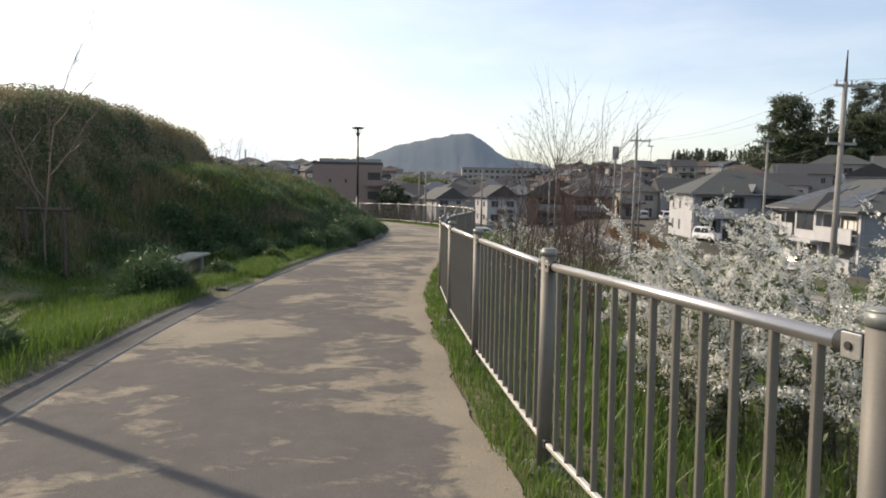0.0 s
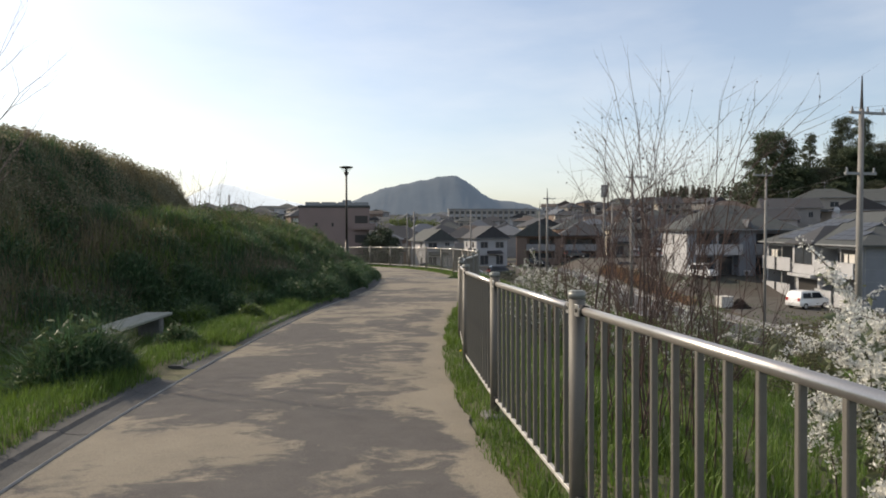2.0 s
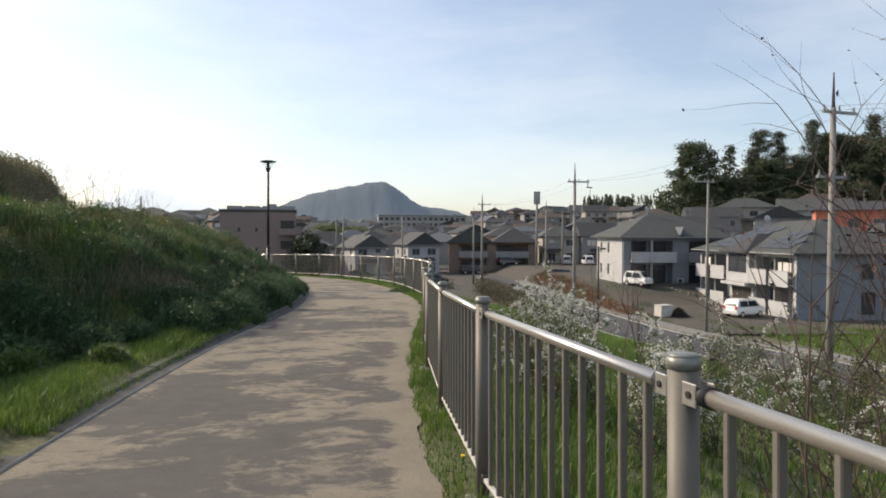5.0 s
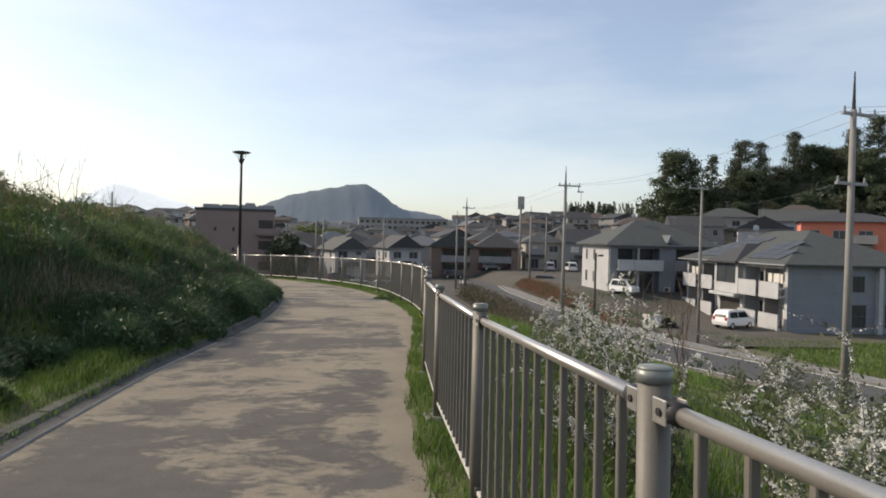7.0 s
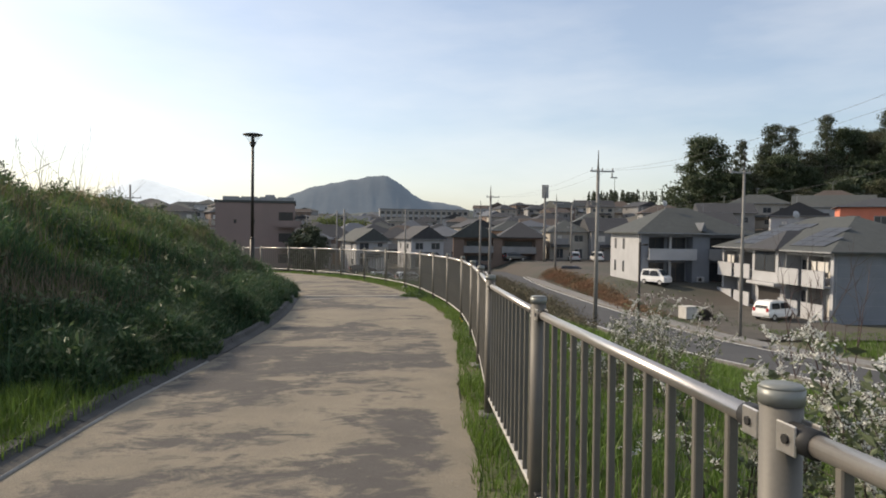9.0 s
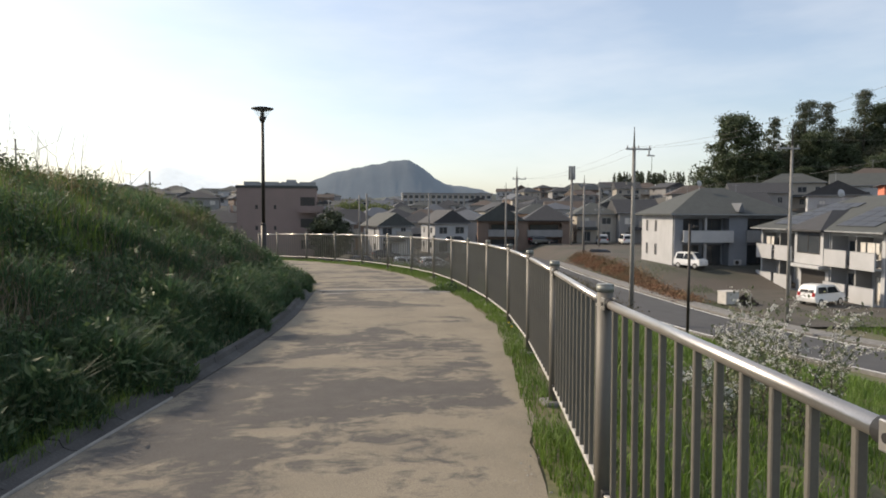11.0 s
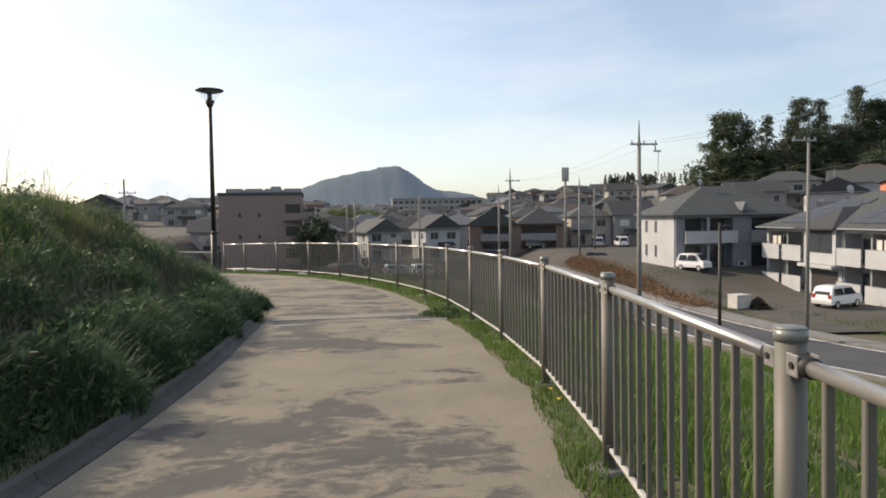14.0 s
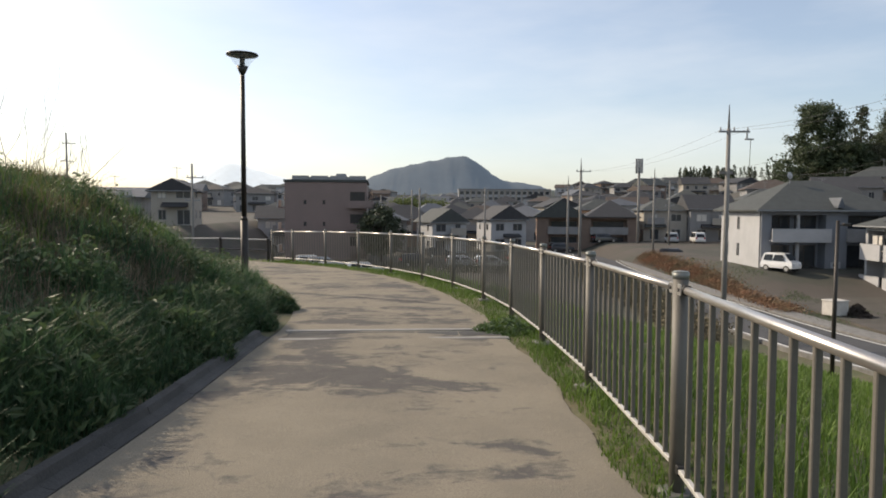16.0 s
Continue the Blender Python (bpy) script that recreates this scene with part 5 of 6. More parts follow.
# brown rail fence on the far side, beyond the end of the path
low = tagged(new("rail_fence"), "low brown post and rail fence beyond the path", "fence")
for k in range(7):
    a = (-5.6 - 2.1 * k, 41.2 + 1.35 * k)
    z = height_at(*a)
    part("post", boxed(a[0] - 0.05, a[1] - 0.05, z - 0.3, a[0] + 0.05, a[1] + 0.05, z + 0.85, bevel=0.01), DARK_METAL, low)
    if k < 6:
        b = (-5.6 - 2.1 * (k + 1), 41.2 + 1.35 * (k + 1))
        zb = height_at(*b)
        for h in (0.42, 0.8):
            part("rail", tube(bmesh.new(), (*a, z + h), (*b, zb + h), 0.028, sides=8), GUTTER if h > 0.5 else DARK_METAL, low)


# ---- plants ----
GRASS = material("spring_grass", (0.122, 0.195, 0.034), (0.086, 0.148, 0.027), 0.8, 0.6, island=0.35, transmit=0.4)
# dark lush green, deepened so that it also holds the shade of the bank foot
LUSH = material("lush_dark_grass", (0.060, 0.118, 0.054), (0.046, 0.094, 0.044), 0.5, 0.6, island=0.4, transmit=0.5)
WEED = material("weed_leaves", (0.065, 0.11, 0.045), (0.09, 0.118, 0.05), 0.7, 0.58, island=0.4, transmit=0.35)
DRY = material("dry_grass", (0.25, 0.20, 0.105), (0.17, 0.145, 0.075), 0.9, 0.8, island=0.35, transmit=0.3)
DARKLEAF = material("dark_evergreen_leaves", (0.05, 0.066, 0.038), (0.062, 0.078, 0.04), 0.35, 0.6, island=0.45, transmit=0.15)
OLIVE = material("olive_tree_leaves", (0.068, 0.092, 0.042), (0.05, 0.072, 0.035), 0.2, 0.6, island=0.4, transmit=0.2)
SCRUB = material("olive_scrub_leaves", (0.19, 0.19, 0.12), (0.225, 0.20, 0.135), 0.6, 0.8, island=0.4, transmit=0.45)
BARK = material("grey_brown_bark", (0.10, 0.08, 0.065), (0.07, 0.058, 0.048), 4, 0.9, bump=0.4, bscale=40)
REDBARK = material("reddish_twigs", (0.085, 0.052, 0.045), (0.065, 0.045, 0.04), 4, 0.85)
PETAL = material("white_petals", (0.76, 0.75, 0.70), (0.66, 0.66, 0.61), 3, 0.6, island=0.15, transmit=0.3)
YELLOW = material("yellow_petals", (0.75, 0.55, 0.03), (0.7, 0.5, 0.03), 3, 0.6)


def patchy(x, y, f=0.9, seed=0.0):
    """Slow unevenness between 0 and 1."""
    return 0.5 + 0.25 * np.sin(x * 2.1 * f + 1.3 * np.sin(y * 1.1 * f + seed)) + 0.25 * np.sin(y * 1.7 * f + 1.7 * np.sin(x * 1.3 * f + 2 + seed))


def blades(name, x, y, h, w, rng, mat, label, lean=0.5, sink=0.02, parent=None, z=None):
    """Bent grass blades of three triangles each."""
    n = len(x)
    z = height(x, y) - sink if z is None else z
    a = rng.uniform(0, 2 * np.pi, n)
    side = np.stack([np.cos(a), np.sin(a), np.zeros(n)], 1) * (np.asarray(w) / 2 * np.ones(n))[:, None]
    b = a + np.pi / 2 + rng.normal(0, 0.5, n)
    ln = rng.uniform(0.1, 1, n) * lean * h
    out = np.stack([np.cos(b) * ln, np.sin(b) * ln, np.zeros(n)], 1)
    c = np.stack([x, y, z], 1)
    up = np.zeros((n, 3))
    up[:, 2] = h
    mid = c + up * 0.55 + out * 0.3
    v = np.stack([c - side, c + side, mid - side * 0.75, mid + side * 0.75, c + up * (1 - 0.25 * (ln / np.maximum(h, 1e-6)))[:, None] + out], 1).reshape(-1, 3)
    i = np.arange(n)[:, None] * 5
    f = np.concatenate([i + (0, 1, 3), i + (0, 3, 2), i + (2, 3, 4)], 0)
    ob = np_mesh(name, v, f, mat, parent)
    if label:
        tagged(ob, label, "grass", kind="stuff")
    return ob


def scatter(rng, n, x0, x1, y0, y1, keep):
    x, y = rng.uniform(x0, x1, n), rng.uniform(y0, y1, n)
    m = keep(x, y)
    return x[m], y[m]


def left_d(x, y):
    return -along(EDGE_NP, x, y)[0]


def right_d(x, y):
    return along(FENCE, x, y)[0]


rng = np.random.default_rng(21)
# short grass on the verge
x, y = scatter(rng, 300000, -7.2, -2.2, 0.5, 18, lambda x, y: (left_d(x, y) > np.interp(y, (0, 7, 9.5), (0.33, 0.28, 0.12))) & (left_d(x, y) < 3.6) & ((left_d(x, y) > 0.38) | ((np.abs(y - 8.35) > 0.27) & (np.abs(y - 9.95) > 0.27))) & (rng.uniform(size=x.shape) < 0.35 + 0.65 * patchy(x, y, 1.5)))
blades("verge_grass", x, y, rng.uniform(0.07, 0.17, len(x)) * (0.7 + 0.9 * patchy(x, y, 1.1, 2)), 0.007, rng, GRASS, "short fresh green grass on the verge", 0.6)
# strip between path and fence, and just behind it
x, y = scatter(rng, 700000, -5.5, 2.0, 0.8, 40, lambda x, y: (right_d(x, y) > -0.27 - 0.18 * smoothstep(21, 28, y) + 0.10 * patchy(x * 3, y * 3, 1.0, 5)) & (right_d(x, y) < 0.45) & (rng.uniform(size=x.shape) < (0.5 + 0.5 * patchy(x, y, 2.5)) * np.where(y > 27, 0.5, 1)))
blades("fence_grass", x, y, rng.uniform(0.05, 0.13, len(x)) * (0.6 + 0.9 * patchy(x, y, 2.0, 3)), 0.008, rng, GRASS, "short green grass along the foot of the fence", 0.7)
# slope behind the fence
x, y = scatter(rng, 420000, -1, 12, -3.5, 40, lambda x, y: (right_d(x, y) > 0.35) & (right_d(x, y) < 11) & (rng.uniform(size=x.shape) < np.exp(-right_d(x, y) / 6) * (0.45 + 0.55 * patchy(x, y, 0.8))))
blades("slope_grass", x, y, rng.uniform(0.10, 0.30, len(x)) * (0.6 + 0.8 * patchy(x, y, 0.7, 1)), 0.012, rng, GRASS, "long green grass on the slope behind the fence", 0.6)
x, y = scatter(rng, 70000, 4, 24, -6, 60, lambda x, y: (right_d(x, y) > 5 + 4 * patchy(x, y, 0.6, 4)) & (height(x, y) > -5.95) & (rng.uniform(size=x.shape) < 0.8))
blades("slope_grass", x, y, rng.uniform(0.12, 0.35, len(x)), 0.035, rng, GRASS, "long green grass on the lower slope by the road", 0.5)
x, y = scatter(rng, 26000, 27.5, 47, 34, 55, lambda x, y: (rng.uniform(size=x.shape) < 0.8) & (x > 30.5 - (y - 34) * 0.05) & (y < 55 - 0.3 * (x - 30)))
blades("meadow_grass", x, y, rng.uniform(0.15, 0.4, len(x)), 0.05, rng, GRASS, "green grass patch on the far side of the road", 0.5)
x, y = scatter(rng, 34000, 23.5, 34, 56, 92, lambda x, y: (x > 24.8 + 0.04 * (y - 56)) & (x < 31.5 - 0.03 * (y - 56)) & (rng.uniform(size=x.shape) < np.maximum(0, patchy(x, y, 0.5, 8) - 0.35)))
blades("yard_weeds", x, y, rng.uniform(0.08, 0.26, len(x)), 0.03, rng, WEED, "patchy dull weeds on the gravel yard", 0.7, sink=-0.1)
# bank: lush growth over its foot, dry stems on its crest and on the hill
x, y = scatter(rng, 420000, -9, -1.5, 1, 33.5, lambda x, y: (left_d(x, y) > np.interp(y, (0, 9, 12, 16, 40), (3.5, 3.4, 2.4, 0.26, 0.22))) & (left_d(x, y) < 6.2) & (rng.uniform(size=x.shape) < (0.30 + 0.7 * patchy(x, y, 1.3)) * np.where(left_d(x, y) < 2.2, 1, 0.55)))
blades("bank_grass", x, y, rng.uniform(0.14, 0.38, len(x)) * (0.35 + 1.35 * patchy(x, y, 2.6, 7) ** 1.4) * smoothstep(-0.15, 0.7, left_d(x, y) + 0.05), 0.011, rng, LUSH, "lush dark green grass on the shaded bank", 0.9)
x, y = scatter(rng, 230000, -9, -1.5, 9, 33, lambda x, y: (left_d(x, y) > np.interp(y, (0, 9, 12, 16, 40), (3.6, 3.4, 2.4, 0.4, 0.35))) & (left_d(x, y) < 5.0) & (rng.uniform(size=x.shape) < patchy(x, y, 1.6, 7) ** 1.5))
leaf_mesh("bank_weeds", x, y, height(x, y) + rng.uniform(0.0, 0.34, len(x)) * (0.25 + 1.3 * patchy(x, y, 2.6, 7) ** 1.5) * smoothstep(0.2, 1.0, left_d(x, y)), rng.uniform(0.018, 0.045, len(x)), rng, WEED, "dense leafy weeds on the shaded bank", flat=0.3)
x, y = scatter(rng, 190000, -15, -3, 2, 33, lambda x, y: (left_d(x, y) > np.interp(y, (0, 13, 17, 40), (4.0, 3.4, 2.2, 1.8))) & (rng.uniform(size=x.shape) < 0.75 * patchy(x, y, 0.9, 9) ** 1.3))
blades("dry_grass", x, y, rng.uniform(0.18, 0.45, len(x)) * (0.6 + 0.7 * patchy(x, y, 0.9, 9)), 0.010, rng, DRY, "dry straw-coloured grass on the crest of the bank", 0.8)
# sunlit fringe of the crest, put in as blades of the brighter grass colour
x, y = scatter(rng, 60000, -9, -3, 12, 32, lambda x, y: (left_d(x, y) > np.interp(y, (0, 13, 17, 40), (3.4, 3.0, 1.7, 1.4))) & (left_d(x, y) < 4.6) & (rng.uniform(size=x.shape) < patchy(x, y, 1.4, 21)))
blades("crest_grass", x, y, rng.uniform(0.18, 0.42, len(x)), 0.010, rng, GRASS, "brighter grass that paints the sunlit fringe on the crest of the bank", 0.8)
BROWN = material("dead_brown_stems", (0.21, 0.17, 0.12), (0.16, 0.135, 0.095), 0.9, 0.85, island=0.35, transmit=0.2)
x, y = scatter(rng, 190000, -9, -2, 10, 33, lambda x, y: (left_d(x, y) > np.interp(y, (0, 13, 17, 40), (3.0, 2.6, 1.0, 0.9))) & (left_d(x, y) < 4.5) & (rng.uniform(size=x.shape) < 1.3 * np.maximum(0, patchy(x, y, 0.8, 12) - 0.2)))
blades("dead_stems", x, y, rng.uniform(0.12, 0.36, len(x)), 0.009, rng, BROWN, "dead brown stems among the green of the bank", 0.8)
x, y = scatter(rng, 380000, -15, -6, 2, 28, lambda x, y: (left_d(x, y) > 4.4) & (rng.uniform(size=x.shape) < (0.6 + 0.4 * patchy(x, y, 1.1)) * smoothstep(3, 10, y + 3 * patchy(x, y, 0.7, 5)) * smoothstep(-15, -12.5, x - 1.2 * patchy(x, y, 0.8, 2))))
leaf_mesh("hill_scrub", x, y, height(x, y) + rng.uniform(0.0, 1, len(x)) ** 2.0 * (0.16 + 0.34 * patchy(x, y, 1.2, 3)), rng.uniform(0.016, 0.042, len(x)), rng, SCRUB, "dark olive scrub covering the hill", flat=0.2)
# upland grass further left
x, y = scatter(rng, 40000, -30, -6, 30, 60, lambda x, y: (left_d(x, y) > 0.3) | (right_d(x, y) > 0.4))
blades("upland_grass", x, y, rng.uniform(0.08, 0.25, len(x)), 0.03, rng, GRASS, "rough green grass beyond the bank", 0.6)


def pebbles(name, x, y, size, rng, mat, label):
    """Small uneven stones of eight faces each, half sunk into the ground."""
    n = len(x)
    c = np.stack([x, y, height(x, y) + 0.034 + size * 0.2], 1)
    axes = np.array(((1, 0, 0), (0, 1, 0), (-1, 0, 0), (0, -1, 0), (0, 0, 0.6), (0, 0, -0.6)), float)
    v = (c[:, None] + axes[None] * size[:, None, None] * rng.uniform(0.6, 1.3, (n, 6, 1))).reshape(-1, 3)
    i = np.arange(n)[:, None] * 6
    f = np.concatenate([i + (k, (k + 1) % 4, 4) for k in range(4)] + [i + ((k + 1) % 4, k, 5) for k in range(4)], 0)
    tagged(np_mesh(name, v, f, mat), label, "pebbles", kind="stuff")


x, y = scatter(rng, 9000, -1.5, 1.6, 1, 27, lambda x, y: (right_d(x, y) > -0.42) & (right_d(x, y) < -0.2) & (rng.uniform(size=x.shape) < patchy(x, y, 1.7, 6) ** 2))
pebbles("pebbles", x, y, rng.uniform(0.003, 0.011, len(x)), rng, EDGING, "small pale pebbles along the border of the path")
x, y = scatter(rng, 5000, -3, -1.5, 1, 27, lambda x, y: (left_d(x, y) > -0.22) & (left_d(x, y) < -0.02) & (rng.uniform(size=x.shape) < patchy(x, y, 1.3, 9) ** 2))
pebbles("pebbles", x, y, rng.uniform(0.003, 0.008, len(x)), rng, EDGING, "small pale pebbles beside the kerb")


def tuft(x, y, r, h, n, mat, label, seed):
    """A rounded tuft of arching blades with leaves at its heart."""
    g = np.random.default_rng(seed)
    a, d = g.uniform(0, 2 * np.pi, n), np.sqrt(g.uniform(0, 1, n)) * r
    px, py = x + d * np.cos(a), y + d * np.sin(a)
    z = height(px, py) - 0.03
    hh = h * (1.05 - 0.75 * (d / r) ** 1.6) * g.uniform(0.6, 1.15, n)
    t = tagged(new("grass_tuft"), label, "grass tuft", "tall tufts on the verge")
    blades("blade_clump", px, py, hh, 0.011, g, mat, "", 0.9, z=z, parent=t)
    m = n // 2
    leaf_mesh("foliage", px[:m], py[:m], z[:m] + hh[:m] * g.uniform(0.2, 0.9, m), g.uniform(0.02, 0.045, m), g, WEED, "", t, 0.2, 1.5)


for k, (tx, ty, tr, th) in enumerate(((-3.7, 7.9, 0.54, 0.76), (-3.6, 4.3, 0.42, 0.52), (-4.35, 13.4, 0.45, 0.5), (-4.3, 13.0, 0.42, 0.5), (-3.85, 13.9, 0.4, 0.48), (-3.55, 14.6, 0.36, 0.42), (-3.3, 12.9, 0.25, 0.3), (-4.6, 14.2, 0.5, 0.5),
                                      (-3.2, 15.9, 0.35, 0.42), (-5.4, 6.8, 0.6, 0.5), (-3.45, 9.9, 0.3, 0.3), (-5.3, 13.4, 0.5, 0.55))):
    tuft(tx, ty, tr, th, 2600, LUSH if k % 3 or k == 0 else GRASS, "rounded tuft of tall green grass on the verge", 40 + k)
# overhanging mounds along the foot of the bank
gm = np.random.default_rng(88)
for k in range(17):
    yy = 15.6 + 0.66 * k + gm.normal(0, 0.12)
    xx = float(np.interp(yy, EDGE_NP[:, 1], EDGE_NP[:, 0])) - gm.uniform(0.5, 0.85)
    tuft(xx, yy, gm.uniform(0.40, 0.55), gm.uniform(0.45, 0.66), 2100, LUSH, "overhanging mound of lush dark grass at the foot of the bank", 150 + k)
# clump that grows over the border of the path by the drain
tuft(1.0, 25.35, 0.42, 0.2, 1800, GRASS, "low green grass clump by the drain", 60)
tuft(-2.25, 27.3, 0.4, 0.4, 2500, LUSH, "tall dark grass clump at the end of the bank", 61)

# dandelions
for k, (dx, dy) in enumerate(((0.36, 4.35), (0.30, 4.6), (0.02, 9.0), (0.08, 9.25), (1.13, 19.6), (1.16, 19.9))):
    d = tagged(new("dandelion"), "yellow dandelion in the grass by the fence", "flower", "dandelions")
    z = height_at(dx, dy)
    part("stalk", tube(bmesh.new(), (0, 0, 0), (0.01, 0, 0.10), 0.003, sides=5), GRASS, d)
    part("bloom", tube(bmesh.new(), (0.01, 0, 0.098), (0.01, 0, 0.112), 0.009, 0.015, sides=10), YELLOW, d)
    d.matrix_basis = pose(dx, dy, z)


def sticks(name, segs, mat, parent=None):
    """Thin tapered four-sided rods from rows of start, end, radius at start, radius at end."""
    s = np.array(segs, float)
    a, b, r0, r1 = s[:, :3], s[:, 3:6], s[:, 6:7], s[:, 7:8]
    d = b - a
    d /= np.linalg.norm(d, axis=1)[:, None] + 1e-9
    ref = np.where(np.abs(d[:, 2:3]) < 0.9, [[0, 0, 1.0]], [[1.0, 0, 0]])
    u = np.cross(d, ref)
    u /= np.linalg.norm(u, axis=1)[:, None]
    w = np.cross(d, u)
    ring = [u, w, -u, -w]
    v = np.stack([a + k * r0 for k in ring] + [b + k * r1 for k in ring], 1).reshape(-1, 3)
    i = np.arange(len(s))[:, None] * 8
    f = np.concatenate([i + (k, (k + 1) % 4, 4 + (k + 1) % 4, 4 + k) for k in range(4)], 0)
    return np_mesh(name, v, f, mat, parent, smooth=True)


def grow(g, p, d, length, r, depth, segs, tips, bend=0.25, up=0.1, parts=5, forks=2, thin=0.62):
    """A branch of several bent pieces that forks on its way."""
    p, d = np.array(p, float), np.array(d, float)
    step = length / parts
    for k in range(parts):
        d = d + g.normal(0, bend / parts ** 0.5, 3) + (0, 0, up / parts)
        d /= np.linalg.norm(d)
        q = p + d * step
        r1 = r * (1 - 0.75 * (k + 1) / parts) if depth == 0 else r * (1 - 0.45 * (k + 1) / parts)
        segs.append((*p, *q, r * (1 - 0.45 * k / parts) if depth else r * (1 - 0.75 * k / parts), r1))
        p = q
        if depth and k >= 1:
            for _ in range(forks if k == parts - 1 else (1 if g.random() < 0.92 else 0)):
                e = d + g.normal(0, 0.42, 3) * (1, 1, 0.6)
                e /= np.linalg.norm(e)
                grow(g, p, e, length * thin * g.uniform(0.7, 1.15), r1 * 0.75, depth - 1, segs, tips, bend, up, max(3, parts - 1), forks, thin)
        if depth == 0:
            tips.append(p)


def bare_shrub(x, y, stems, hgt, seed, label, mat=None, leaves=0, r=0.011, spread=0.22, depth=2):
    """Several thin upright stems from one stool, almost leafless."""
    g = np.random.default_rng(seed)
    z = height_at(x, y) - 0.05
    t = tagged(new("bare_shrub"), label, "shrub", "bare shrubs behind the fence")
    for k in range(stems):
        segs, tips = [], []
        lean = g.normal(0, spread, 2)
        grow(g, (x + g.normal(0, 0.16), y + g.normal(0, 0.16), z), (lean[0], lean[1], 1), hgt * g.uniform(0.50, 0.66), r * g.uniform(0.7, 1.2), depth, segs, tips, 0.2, 0.12, 6, 2, 0.42)
        stem = sticks("stem", segs, mat or REDBARK, t)
        if leaves:
            tp = np.array(tips)[g.random(len(tips)) < leaves]
            if len(tp):
                leaf_mesh("foliage", tp[:, 0], tp[:, 1], tp[:, 2], g.uniform(0.006, 0.013, len(tp)), g, REDBARK, "", stem)
    return t


for k, (sx, sy, n, h) in enumerate(((0.82, 6.8, 5, 2.1), (0.95, 6.4, 5, 2.5), (1.1, 6.7, 6, 2.9), (1.25, 6.3, 6, 3.1), (1.32, 7.0, 5, 3.0), (1.45, 6.6, 6, 3.2), (1.6, 6.3, 5, 3.1), (1.7, 6.9, 5, 2.8), (1.9, 6.5, 4, 2.6))):
    bare_shrub(sx, sy, n, h, 300 + k, "bare reddish shrub with many thin upright twigs", leaves=0.22, r=0.006, spread=0.12)
bare_shrub(3.0, 14.2, 2, 2.6, 320, "bare thin sapling on the slope")
bare_shrub(4.4, 15.6, 2, 2.6, 321, "bare thin sapling on the slope")
# leafless trees on the skyline behind the bank
for k, (sx, sy, n, h) in enumerate(((-10.2, 31.5, 3, 3.6), (-11.6, 32.6, 4, 3.4), (-9.0, 33.5, 3, 2.6), (-13.5, 31.0, 5, 4.4), (-9.4, 27.5, 6, 1.3), (-8.6, 28.6, 6, 1.2), (-10.3, 26.8, 6, 1.4), (-10.4, 34.5, 6, 5.6), (-9.5, 33.8, 6, 4.6), (-11.2, 35.5, 6, 6.0))):
    bare_shrub(sx, sy, n, h, 340 + k, "leafless grey bush on the skyline behind the bank", BARK, r=0.02, spread=0.3)

# young staked tree on the verge
PINKBARK = material("pale_pinkish_bark", (0.2, 0.145, 0.125), (0.15, 0.115, 0.1), 5, 0.85, bump=0.3, bscale=50)
g = np.random.default_rng(5)
sap = tagged(new("young_tree"), "leafless young tree tied to a wooden stake frame", "tree")
tx, ty = -6.15, 9.9
tz = height_at(tx, ty)
segs, tips = [], []
grow(g, (tx, ty, tz - 0.1), (0.05, 0, 1), 2.35, 0.022, 3, segs, tips, 0.14, 0.3, 6, 2, 0.5)
sticks("trunk", segs, PINKBARK, sap)
for s in (-0.3, 0.3):
    part("stake", tube(bmesh.new(), (tx + s, ty, tz - 0.1), (tx + s, ty, tz + 1.05), 0.03, sides=8), BARK, sap, "wooden stake")
part("crossbar", tube(bmesh.new(), (tx - 0.42, ty, tz + 0.95), (tx + 0.42, ty, tz + 0.95), 0.03, sides=8), BARK, sap, "wooden crossbar")


SAGE = material("grey_green_leaves", (0.095, 0.12, 0.06), (0.13, 0.145, 0.08), 0.8, 0.7, island=0.35, transmit=0.3)


